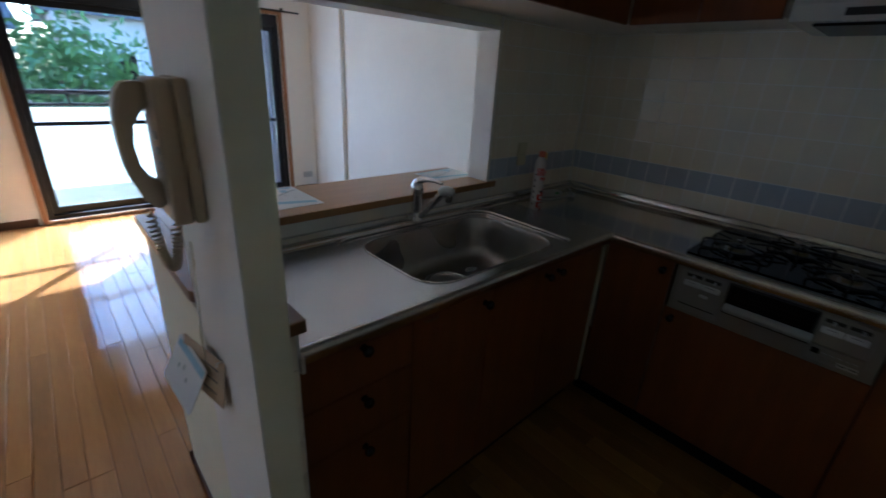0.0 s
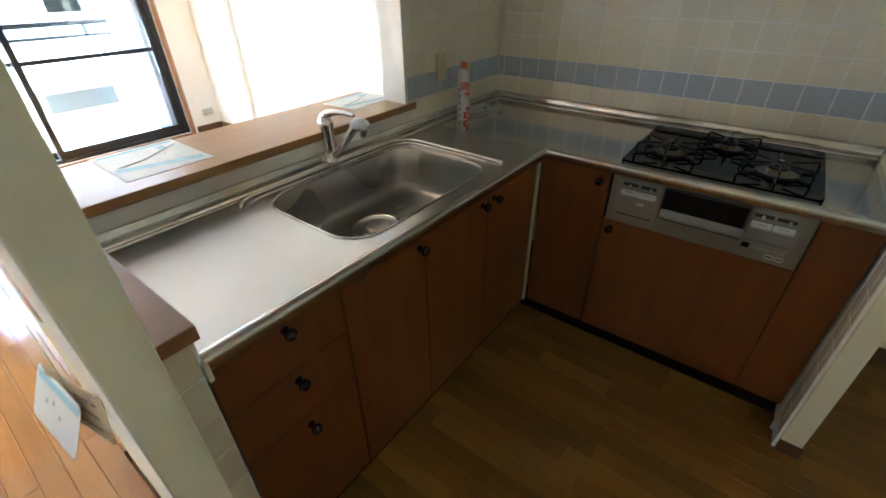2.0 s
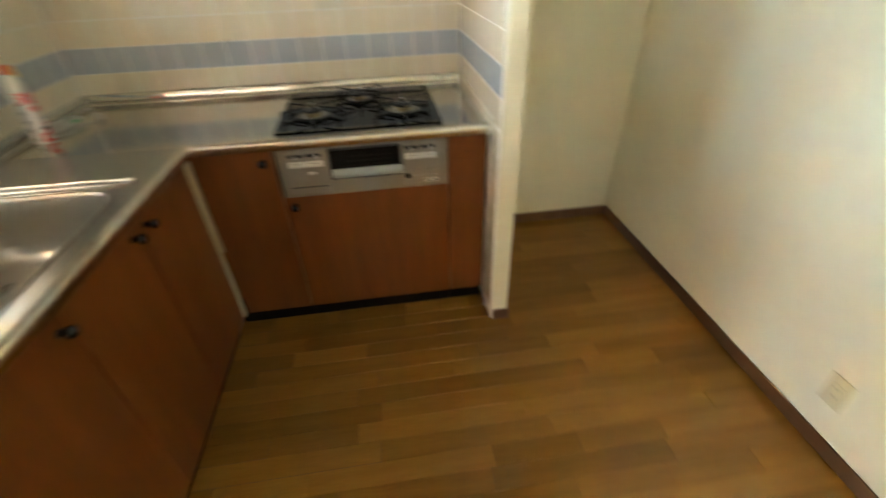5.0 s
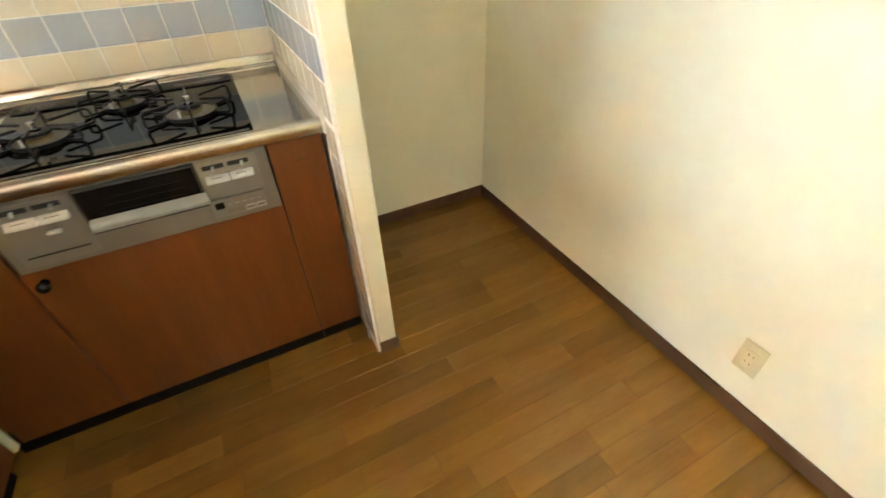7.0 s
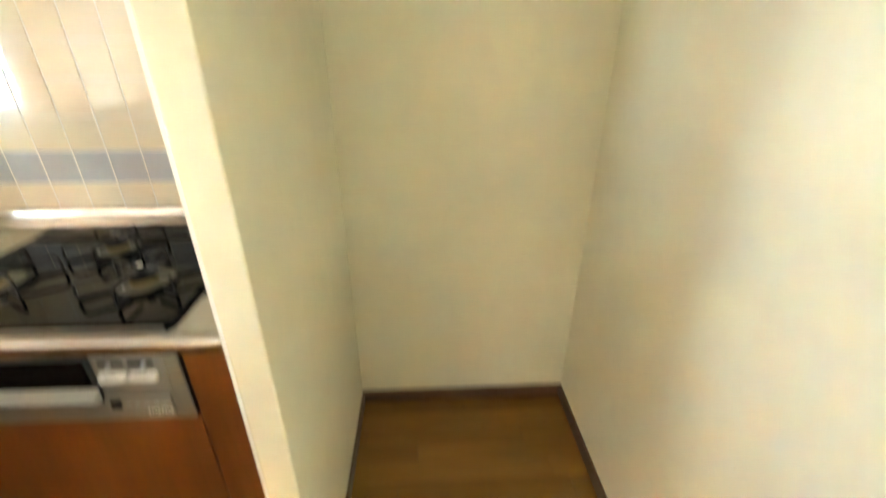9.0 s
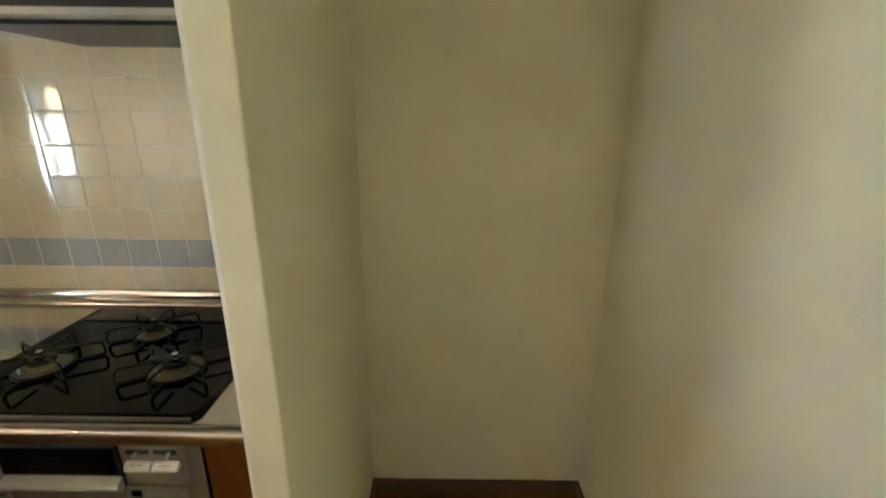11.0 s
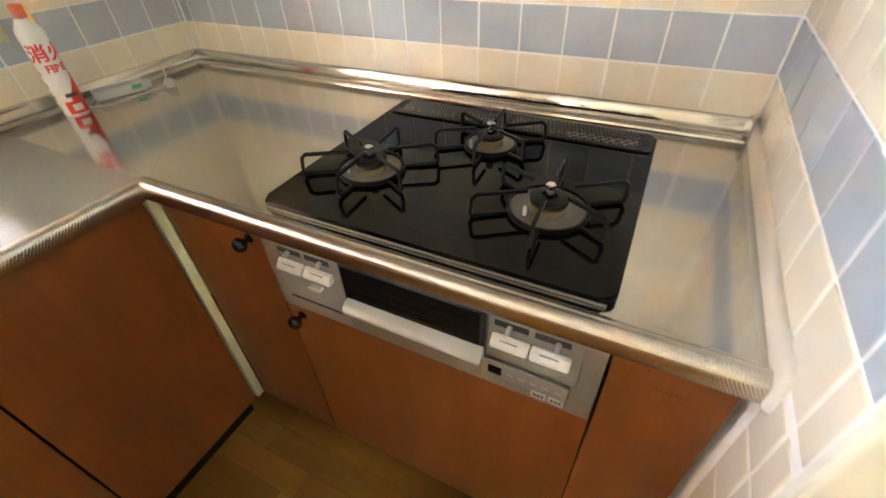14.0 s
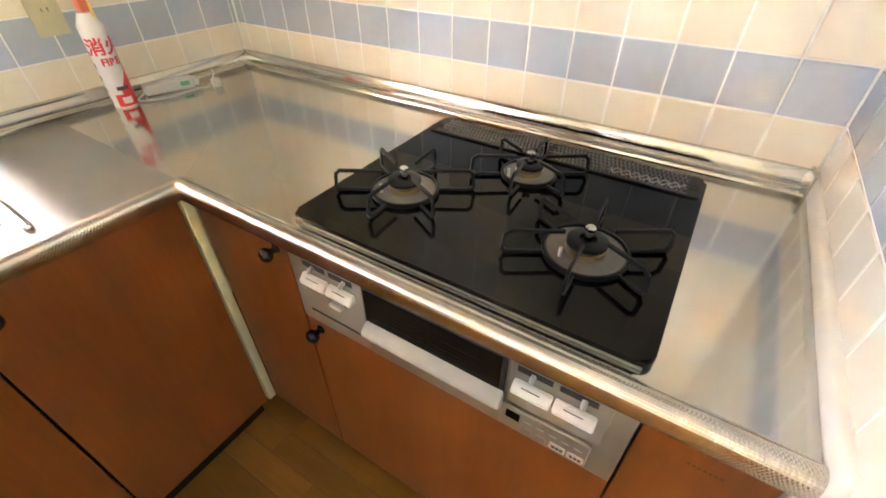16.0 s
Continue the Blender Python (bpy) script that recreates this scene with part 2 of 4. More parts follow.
def merge(bm, b):
    if bm is None:
        return b
    me = bpy.data.meshes.new("tmp")
    b.to_mesh(me)
    b.free()
    bm.from_mesh(me)
    bpy.data.meshes.remove(me)
    return bm


def moved(bm, m):
    bmesh.ops.transform(bm, matrix=m, verts=bm.verts)
    return bm


def lathe(profile, seg=24, bm=None, m=None):
    """A turned body from (radius, height) pairs, about z."""
    b = bmesh.new()
    rings = []
    for r, z in profile:
        rings.append([b.verts.new((r * math.cos(2 * math.pi * i / seg), r * math.sin(2 * math.pi * i / seg), z)) for i in range(seg)])
    for a, c in zip(rings, rings[1:]):
        for i in range(seg):
            b.faces.new((a[i], a[(i + 1) % seg], c[(i + 1) % seg], c[i]))
    if profile[0][0] > 1e-4:
        b.faces.new(rings[0][::-1])
    if profile[-1][0] > 1e-4:
        b.faces.new(rings[-1])
    bmesh.ops.remove_doubles(b, verts=b.verts, dist=1e-6)
    if m is not None:
        moved(b, m)
    return merge(bm, b)


def tube(points, radius, seg=10, bm=None, caps=True):
    """A round bar along points; radius may be a list."""
    b = bmesh.new()
    pts = [Vector(p) for p in points]
    rad = radius if isinstance(radius, (list, tuple)) else [radius] * len(pts)
    rings, last = [], None
    for i, p in enumerate(pts):
        d = (pts[min(i + 1, len(pts) - 1)] - pts[max(i - 1, 0)]).normalized()
        if last is None:
            u = d.orthogonal().normalized()
        else:
            u = (last - d * last.dot(d)).normalized()
        last = u
        w = d.cross(u)
        rings.append([b.verts.new(p + (u * math.cos(2 * math.pi * k / seg) + w * math.sin(2 * math.pi * k / seg)) * rad[i]) for k in range(seg)])
    for a, c in zip(rings, rings[1:]):
        for k in range(seg):
            b.faces.new((a[k], a[(k + 1) % seg], c[(k + 1) % seg], c[k]))
    if caps:
        b.faces.new(rings[0][::-1])
        b.faces.new(rings[-1])
    return merge(bm, b)


def extrude_profile(outline, axis_a, axis_b, along, length, origin, bm=None):
    """A closed outline (pairs) in the plane of axis_a and axis_b, drawn out along a direction."""
    b = bmesh.new()
    A, B, C, O = Vector(axis_a), Vector(axis_b), Vector(along), Vector(origin)
    r0 = [b.verts.new(O + A * p + B * q) for p, q in outline]
    r1 = [b.verts.new(O + A * p + B * q + C * length) for p, q in outline]
    n = len(outline)
    for i in range(n):
        b.faces.new((r0[i], r0[(i + 1) % n], r1[(i + 1) % n], r1[i]))
    b.faces.new(r0[::-1])
    b.faces.new(r1)
    return merge(bm, b)


def rounded_rect(x0, x1, y0, y1, r, seg=7):
    out = []
    for cx, cy, a in ((x1 - r, y1 - r, 0), (x0 + r, y1 - r, 90), (x0 + r, y0 + r, 180), (x1 - r, y0 + r, 270)):
        for i in range(seg + 1):
            t = radians(a + 90 * i / seg)
            out.append((cx + r * math.cos(t), cy + r * math.sin(t)))
    return out


def slab(outline, z0, z1, bm=None):
    return extrude_profile(outline, (1, 0, 0), (0, 1, 0), (0, 0, 1), z1 - z0, (0, 0, z0), bm)


def text_bm(body, size, m, depth=0.0004, bold=0.0):
    cu = bpy.data.curves.new("lettering", "FONT")
    cu.body, cu.size, cu.extrude, cu.align_x, cu.align_y = body, size, depth, "CENTER", "CENTER"
    cu.offset = bold
    tmp = bpy.data.objects.new("lettering_tmp", cu)
    scene.collection.objects.link(tmp)
    bpy.context.view_layer.update()
    me = tmp.to_mesh()
    b = bmesh.new()
    b.from_mesh(me)
    tmp.to_mesh_clear()
    bpy.data.objects.remove(tmp)
    bpy.data.curves.remove(cu)
    return moved(b, m)


# ---- setting ----
CEIL = 2.42
XE, YS, YN = 2.593, -6.0, 0.015       # right wall, far south wall, back wall of kitchen


def structure(name, bm, material, label=""):
    return tagged(finish(name, bm, material), label, name.split("_")[0], kind="structure")


floor = structure("floor", box(WX - 0.15, XE + 0.1, YS - 0.1, 0.35, -0.12, -0.004), groove, "brown wood strip flooring of kitchen and living room")
structure("ceiling", box(WX - 0.15, XE + 0.1, YS - 0.1, 0.35, CEIL, CEIL + 0.1), paint_white, "plain off-white papered ceiling")
wall_back = structure("wall_back", box(-0.12, XE + 0.12, YN, YN + 0.12, -0.004, CEIL), wallpaper, "cream embossed wallpaper wall behind the stove and the recess")
structure("wall_east", box(XE, XE + 0.12, YS, YN, -0.004, CEIL), wallpaper, "cream embossed wallpaper wall beside the recess")
# added out of view to throw light back onto the recess wall
structure("wall_hall", box(0.95, XE, -3.42, -3.30, -0.004, CEIL), wallpaper, "unseen cream wall added to bounce light towards the recess")
structure("wall_south", box(WX - 0.12, XE + 0.12, YS - 0.12, YS, -0.004, CEIL), paper_daylit, "cream papered wall at the end of the living room")
bm = box(WX - 0.12, -3.02, 0.17, 0.30, -0.004, CEIL)
box(-3.02, -0.12, 0.215, 0.30, -0.004, CEIL, bm=bm)
structure("wall_living", bm, paper_daylit, "cream papered living room wall with a shallow corner pilaster")
# window wall with its two openings
W1, W2, WT, WB = (-2.46, -0.19), (-5.47, -4.57), 1.95, 0.03
bm = None
for y0, y1, z0, z1 in ((W1[1], 0.30, -0.12, CEIL), (W2[1], W1[0], -0.12, CEIL), (YS, W2[0], -0.12, CEIL), (W1[0], W1[1], WT, CEIL), (W2[0], W2[1], WT, CEIL),
                       (W1[0], W1[1], -0.12, WB), (W2[0], W2[1], -0.12, WB)):
    bm = box(WX - 0.14, WX, y0, y1, z0, z1, bm=bm)
structure("wall_window", bm, paper_daylit, "cream papered wall with black-framed sliding glass doors")
# wall between kitchen and living room, with the serving opening
OP = (-2.125, -0.765)
bm = box(-0.12, -0.011, OP[1], YN, -0.004, CEIL)
box(-0.12, -0.011, OP[0], OP[1], -0.004, 0.943, bm=bm)
box(-0.12, -0.011, OP[0], OP[1], 1.66, CEIL, bm=bm)
wall_serving = structure("wall_serving", bm, wallpaper, "papered wall with a wide serving opening over the sink")
structure("trim", box(-0.13, 0.003, OP[1] - 0.012, OP[1] + 0.006, 0.974, 1.655, 0.002), trim_white, "white painted jamb of the serving opening")
structure("trim_head", box(-0.13, 0.003, OP[0], OP[1] - 0.013, 1.642, 1.659, 0.002), trim_white, "white painted head of the serving opening")
# low wall at the end of the sink and the post with the intercom
bm = box(-0.12, 0.4295, -2.180, -2.1255, -0.004, 0.943)
box(-0.0105, 0.4295, -2.1255, -2.045, -0.004, 0.925, bm=bm)
box(0.4295, 0.619, -2.1155, -2.045, -0.004, 0.925, bm=bm)
box(0.02, 0.619, -2.1155, -2.045, 0.9251, 0.9435, bm=bm)
wall_low = structure("wall_low", bm, wallpaper, "low tiled wall closing the end of the sink counter")
structure("wall_post", box(0.43, 0.775, -2.1775, -2.116, -0.004, CEIL, 0.001), wallpaper, "kitchen face of the narrow papered wing wall")
# thin skin over the same post, giving its south face the daylight tint
structure("wall_post_living", box(0.43, 0.7748, -2.1805, -2.1775, -0.004, CEIL), paper_daylit, "living room face carrying the intercom, paper tinted pale for daylight")
wall_pier = structure("wall_pier", box(1.684, 1.748, -0.764, YN, -0.004, CEIL, 0.004), wallpaper, "thin papered wing wall between stove and recess")
# baseboards
def skirting(name, x0, x1, y0, y1, h=0.06):
    structure(name, box(x0, x1, y0, y1, 0.0, h, 0.002, 1), base_wood, "dark brown wooden baseboard")
skirting("baseboard", 1.7485, XE - 0.009, YN - 0.008, YN)
skirting("baseboard_east", XE - 0.008, XE, YS, YN)
skirting("baseboard_pier_side", 1.7485, 1.755, -0.764, YN - 0.0085)
skirting("baseboard_pier_end", 1.683, 1.755, -0.771, -0.7645, 0.058)
skirting("baseboard_window", WX, WX + 0.009, YS, -2.53, 0.07)
skirting("baseboard_window_end", WX, WX + 0.009, -0.12, 0.16, 0.07)
skirting("baseboard_living", WX + 0.01, -3.02, 0.16, 0.169, 0.07)
skirting("baseboard_living_long", -3.01, -0.125, 0.206, 0.214, 0.07)
skirting("baseboard_post", -0.12, 0.775, -2.184, -2.1805, 0.05)
skirting("baseboard_serving", -0.129, -0.1205, -2.19, 0.2, 0.07)

# ---- windows ----
def sliding_window(name, y0, y1):
    w = thing(name, "black aluminium sliding glass door with a middle rail", "window", (WX, y0, WB), kind="structure")
    L, H = y1 - y0, WT - WB
    bm = box(-0.12, -0.02, 0, 0.045, 0, H)
    box(-0.12, -0.02, L - 0.045, L, 0, H, bm=bm)
    box(-0.12, -0.02, 0.045, L - 0.045, 0, 0.035, bm=bm)
    box(-0.12, -0.02, 0.045, L - 0.045, H - 0.11, H, bm=bm)
    part("window_frame", bm, frame_black, w)
    for i, (a, b, dx) in enumerate(((0.045, L / 2 + 0.03, -0.085), (L / 2 - 0.03, L - 0.045, -0.05))):
        s = box(dx - 0.014, dx + 0.014, a, a + 0.05, 0.036, H - 0.111)
        box(dx - 0.014, dx + 0.014, b - 0.05, b, 0.036, H - 0.111, bm=s)
        box(dx - 0.014, dx + 0.014, a + 0.05, b - 0.05, 0.036, 0.10, bm=s)
        box(dx - 0.014, dx + 0.014, a + 0.05, b - 0.05, H - 0.16, H - 0.111, bm=s)
        box(dx - 0.014, dx + 0.014, a + 0.05, b - 0.05, 0.82, 0.855, bm=s)
        leaf = part("sash", s, frame_black, w)
        for z0, z1 in ((0.101, 0.819), (0.856, H - 0.161)):
            p = part("pane", box(dx - 0.003, dx + 0.003, a + 0.051, b - 0.051, z0, z1), glass, leaf)
            p.visible_shadow = False
    # wooden casing on the room side
    c = box(-0.019, 0.016, -0.045, -0.0005, -0.03, H + 0.04, 0.003)
    box(-0.019, 0.016, L + 0.0005, L + 0.045, -0.03, H + 0.04, 0.003, bm=c)
    box(-0.019, 0.016, 0, L, H + 0.0005, H + 0.04, 0.003, bm=c)
    box(-0.019, 0.03, 0, L, -0.03, -0.0005, 0.003, bm=c)
    part("casing", c, frame_wood, w, "brown wooden casing")
    return w


sliding_window("window_1", *W1)
sliding_window("window_2", *W2)
rail = thing("curtain_rail", "thin dark metal curtain rail above the sliding door", "curtain rail", (WX + 0.045, 0, 1.99))
part("rod", tube([(0, -2.6, 0), (0, 0.03, 0)], 0.009, 8), frame_black, rail)
for y in (-2.45, -1.3, -0.15):
    part("bracket", box(-0.045, 0.0, y - 0.008, y + 0.008, 0.008, 0.03), frame_black, rail)

# ---- outside ----
GZ = -3.2
tagged(finish("ground", box(-140, WX - 3, -90, 90, GZ - 0.5, GZ), ground_mat), "grey asphalt ground of the street below", "ground", kind="structure")
balcony = thing("balcony", "white balcony with a panelled parapet and dark handrail", "balcony", (WX - 0.15, 0, 0), kind="structure")
part("floor_slab", box(-1.45, -0.01, -6.4, 0.6, -0.22, -0.03), concrete, balcony)
part("parapet", box(-1.41, -1.37, -6.4, 0.6, -0.029, 0.88), frosted, balcony, "frosted white parapet panel")
part("handrail", box(-1.42, -1.36, -6.4, 0.6, 1.02, 1.07, 0.008), frame_black, balcony)
part("lower_rail", box(-1.405, -1.375, -6.4, 0.6, 0.90, 0.93, 0.004), frame_black, balcony)
for i in range(9):
    y = -6.3 + i * 0.85
    part("baluster", box(-1.405, -1.375, y, y + 0.03, 0.931, 1.02), frame_black, balcony)
# unseen panel, added only to keep the sun out of the second window
part("divider", box(-1.35, -0.015, -4.2, -4.14, -0.029, 2.459), stucco, balcony)
part("upper_slab", box(-1.75, -0.01, -6.4, 0.6, 2.46, 2.66), concrete, balcony)
part("partition", box(-0.75, -0.015, -0.29, -0.17, -0.029, 2.459), stucco, balcony, "violet-grey stuccoed partition")
unit = thing("outdoor_unit", "grey air-conditioner unit standing on the balcony", "air conditioner", (WX - 1.05, -0.78, -0.03))
part("casing", box(-0.15, 0.15, -0.32, 0.32, 0.03, 0.5, 0.012), grey_plastic, unit)
for y in (-0.25, 0.25):
    part("foot", box(-0.16, 0.16, y - 0.02, y + 0.02, 0.0, 0.03), concrete, unit)


def house(at, w, d, h, wall_m, label, rz=0):
    o = thing("house", label, "house", at, rz=rz)
    part("wall", box(-d / 2, d / 2, -w / 2, w / 2, 0, h), wall_m, o)
    rf = bmesh.new()
    e = 0.5
    pts = [(-d / 2 - e, h - 0.1), (0, h + d * 0.28), (d / 2 + e, h - 0.1), (d / 2 + e, h - 0.25), (0, h + d * 0.28 - 0.2), (-d / 2 - e, h - 0.25)]
    extrude_profile(pts, (1, 0, 0), (0, 0, 1), (0, 1, 0), w + 2 * e, (0, -w / 2 - e, 0.0), rf)
    part("roof", rf, roof_tile, o)
    n = max(2, int(w / 2.4))
    for k in range(n):
        for s in range(int(h / 2.7)):
            y = -w / 2 + (k + 0.5) * w / n
            z = 0.9 + s * 2.7
            win = part("window", box(d / 2, d / 2 + 0.05, y - 0.6, y + 0.6, z, z + 1.2), trim_white, o)
            part("pane", box(d / 2 + 0.051, d / 2 + 0.06, y - 0.53, y + 0.53, z + 0.07, z + 1.13), dark_glass, win)
    part("balcony", box(d / 2 + 0.02, d / 2 + 1.0, -w / 4, w / 4, 2.6, 3.5), trim_white, o)
    return o


house((-24, 3.5, GZ), 9, 8, 6.2, house_wall, "pale plastered two-storey house with a dark tiled roof")
house((-26, -8, GZ), 10, 8, 5.6, house_brown, "brown-grey two-storey house with a dark tiled roof", 6)
house((-30, 16, GZ), 11, 8, 6.0, house_wall, "light plastered house with a dark tiled roof across the street", -8)
house((-28, -22, GZ), 11, 8, 7.0, house_wall, "pale plastered house with a dark roof beside the road", 4)


def tree(at, h, crown, seed, label):
    rng = random.Random(seed)
    o = thing("tree", label, "tree", at)
    t = tube([(0, 0, 0), (0.05, 0.03, h * 0.4), (0.0, -0.05, h * 0.8)], [0.16, 0.12, 0.06], 8)
    for k in range(9):
        a, z = rng.uniform(0, 6.28), h * rng.uniform(0.4, 0.75)
        r = crown * rng.uniform(0.5, 0.85)
        tube([(0.03, 0, z), (r * 0.5 * math.cos(a), r * 0.5 * math.sin(a), z + 0.5), (r * math.cos(a), r * math.sin(a), z + 0.9)], [0.05, 0.035, 0.015], 6, t)
    part("trunk", t, bark, o)
    verts, faces = [], []
    for c in range(70):
        d = Vector((rng.gauss(0, 1), rng.gauss(0, 1), rng.gauss(0, 1))).normalized() * rng.uniform(0.25, 1.0)
        cc = Vector((d.x * crown, d.y * crown, h * 0.8 + d.z * crown * 0.9))
        for q in range(46):
            p = cc + Vector((rng.gauss(0, 0.28), rng.gauss(0, 0.28), rng.gauss(0, 0.22)))
            u = Vector((rng.gauss(0, 1), rng.gauss(0, 1), rng.gauss(0, 1))).normalized()
            v = u.orthogonal().normalized()
            s = rng.uniform(0.06, 0.13)
            i = len(verts)
            verts += [p - u * s, p + v * s * 0.45, p + u * s, p - v * s * 0.45]
            faces.append((i, i + 1, i + 2, i + 3))
    me = bpy.data.meshes.new("crown")
    me.from_pydata([tuple(v) for v in verts], [], faces)
    me.materials.append(leaf_mat)
    cr = new("crown", me)
    cr.parent = o
    tagged(cr, kind="stuff")
    return o


tree((-10.5, -1.9, GZ), 5.0, 1.5, 3, "leafy green street tree beyond the balcony")
tree((-15, -4.5, GZ), 4.6, 1.4, 5, "bright green leafy tree across the street")

# ---- ledge of the serving opening and the cap of the low wall ----
ledge = thing("serving_counter", "light orange wooden ledge along the serving opening", "counter", (-0.008, 0, 0.944))
out_clean = [(0.018, -0.715), (0.018, -2.126)] + [(-0.345 + 0.09 - 0.09 * math.sin(radians(a)), -2.126 + 0.09 - 0.09 * math.cos(radians(a))) for a in range(0, 91, 15)] + [(-0.345, -0.715)]
top = slab(out_clean, 0, 0.03)
bmesh.ops.bevel(top, geom=[e for e in top.edges if abs(e.verts[0].co.z - e.verts[1].co.z) < 1e-5], offset=0.002, segments=1, affect="EDGES")
part("top", top, ledge_wood, ledge)
part("return_cap", box(0.0265, 0.663, -2.1155, -2.034, 0.0, 0.031, 0.002, 1), cap_wood, ledge, "darker wooden cap over the tiled wall")
end = slab([(-0.25, -2.1265), (-0.25, -2.1835), (0.385, -2.1835)] + [(0.385 + 0.035 * math.sin(radians(a)), -2.1485 - 0.035 * math.cos(radians(a))) for a in range(15, 91, 15)] + [(0.42, -2.1265)], 0.001, 0.029)
part("wrapped_end", end, cap_wood, ledge, "darker rounded end of the ledge", True)
structure("trim_sill", box(-0.0105, 0.0, OP[0] + 0.08, OP[1], 0.895, 0.9435), trim_white, "pale strip under the ledge")

# ---- kitchen cabinets ----
XD, YD, DT, DB = 0.597, -0.632, 0.833, 0.086      # door faces, top and bottom edges


def knob(parent, at, direction):
    """Round dark knob with a stem; direction is the outward way, 'x' or '-y'."""
    k = lathe([(0.0100, 0.0), (0.0100, 0.0025), (0.0062, 0.004), (0.0055, 0.012), (0.0088, 0.0140), (0.0132, 0.0178), (0.0152, 0.0230), (0.0146, 0.0282), (0.0112, 0.0327), (0.0060, 0.0355), (0.0001, 0.0362)], 24)
    r = pose(*at, 0, 90, 0) if direction == "x" else pose(*at, 90, 0, 0)
    return part("knob", moved(k, r), knob_black, parent, "black round knob", True)


def cabinet(name, label, x0, x1, y0, y1, toe, top=0.838):
    o = thing(name, label, "cabinet", (0, 0, 0))
    part("body", box(x0, x1, y0, y1, DB + 0.004, top), carcass, o)
    part("plinth", box(*toe, 0.0, DB + 0.003), carcass, o, "dark recessed plinth")
    return o


def door_x(o, name, y0, y1, z0, z1):
    d = part(name, box(XD - 0.018, XD, y0 + 0.0022, y1 - 0.0022, z0 + 0.0032, z1 - 0.0032, 0.0008, 1), door_wood, o)
    return d


def door_y(o, name, x0, x1, z0, z1):
    d = part(name, box(x0 + 0.0020, x1 - 0.0020, YD, YD + 0.018, z0 + 0.0032, z1 - 0.0032, 0.0008, 1), door_wood, o)
    return d


drawers = cabinet("drawer_cabinet", "orange-brown wooden base cabinet with three drawers", 0.02, XD - 0.0185, -2.0325, -1.706, (0.02, XD - 0.042, -2.0325, -1.706))
for z0, z1, kz in ((0.677, DT, 0.803), (0.511, 0.677, 0.642), (DB, 0.511, 0.473)):
    d = door_x(drawers, "drawer_front", -2.036, -1.706, z0, z1)
    knob(d, (XD, -1.866, kz), "x")
single = cabinet("base_cabinet", "orange-brown wooden base cabinet with one tall door", 0.02, XD - 0.0185, -1.704, -1.381, (0.02, XD - 0.042, -1.704, -1.381), 0.66)
d = door_x(single, "door", -1.704, -1.381, DB, DT)
knob(d, (XD, -1.410, 0.778), "x")
rack = tube([(XD, -1.665, 0.803), (XD + 0.008, -1.66, 0.803), (XD + 0.008, -1.62, 0.803), (XD, -1.615, 0.803)], 0.0035, 8)
part("door_catch", rack, base_wood, d, "small dark catch")
double = cabinet("sink_cabinet", "orange-brown wooden double-door cabinet under the sink", 0.02, XD - 0.0185, -1.379, -0.664, (0.02, XD - 0.042, -1.379, -0.664), 0.66)
d = door_x(double, "door", -1.379, -1.030, DB, DT)
knob(d, (XD, -1.072, 0.778), "x")
d = door_x(double, "door", -1.030, -0.6565, DB, DT)
knob(d, (XD, -0.993, 0.778), "x")
filler = thing("corner_filler", "narrow cream strip in the corner between cabinets", "filler strip", (0, 0, 0))
part("strip", box(XD - 0.03, XD + 0.004, -0.653, YD + 0.002, DB, DT, 0.001, 1), filler_green, filler)
corner = cabinet("corner_cabinet", "orange-brown wooden corner cabinet with one door", 0.622, 0.886, YD + 0.0185, -0.02, (0.56, 0.886, YD + 0.042, -0.02))
d = door_y(corner, "door", 0.609, 0.886, DB, DT)
knob(d, (0.853, YD, 0.784), "-y")
hobcab = cabinet("stove_cabinet", "orange-brown wooden cabinet with a wide front below the grill", 0.888, 1.516, YD + 0.0185, -0.02, (0.888, 1.516, YD + 0.042, -0.02))
d = door_y(hobcab, "door", 0.888, 1.514, DB, 0.637)
knob(d, (0.925, YD, 0.600), "-y")
endcab = cabinet("end_cabinet", "narrow orange-brown wooden end cabinet beside the wing wall", 1.518, 1.665, YD + 0.0185, -0.02, (1.518, 1.665, YD + 0.042, -0.02))
d = door_y(endcab, "door", 1.5135, 1.665, DB, DT)
bm = None
for i in range(7):
    bm = box(1.575 + i * 0.006, 1.579 + i * 0.006, YD - 0.0004, YD, 0.757, 0.761, bm=bm)
part("printed_mark", bm, door_edge, d)
pipe = thing("floor_pipe_cap", "small white plastic pipe cap at the floor", "pipe cap", (1.673, -0.672, 0.0))
part("cap", lathe([(0.009, 0), (0.009, 0.03), (0.006, 0.04), (0.0001, 0.041)], 12), white_plastic, pipe, "", True)

# ---- steel worktop with sink ----
CT, SX, SY = 0.862, 0.636, -0.665      # deck height; front of the sink run and of the stove run
work = thing("worktop", "L-shaped stainless steel worktop with a pressed sink", "worktop", (0, 0, 0))


def ring_fill(outer, inner, z):
    b = bmesh.new()
    for loop in (outer, inner):
        vs = [b.verts.new((x, y, z)) for x, y in loop]
        for i in range(len(vs)):
            b.edges.new((vs[i], vs[(i + 1) % len(vs)]))
    bmesh.ops.triangle_fill(b, edges=list(b.edges), use_beauty=True)
    return b


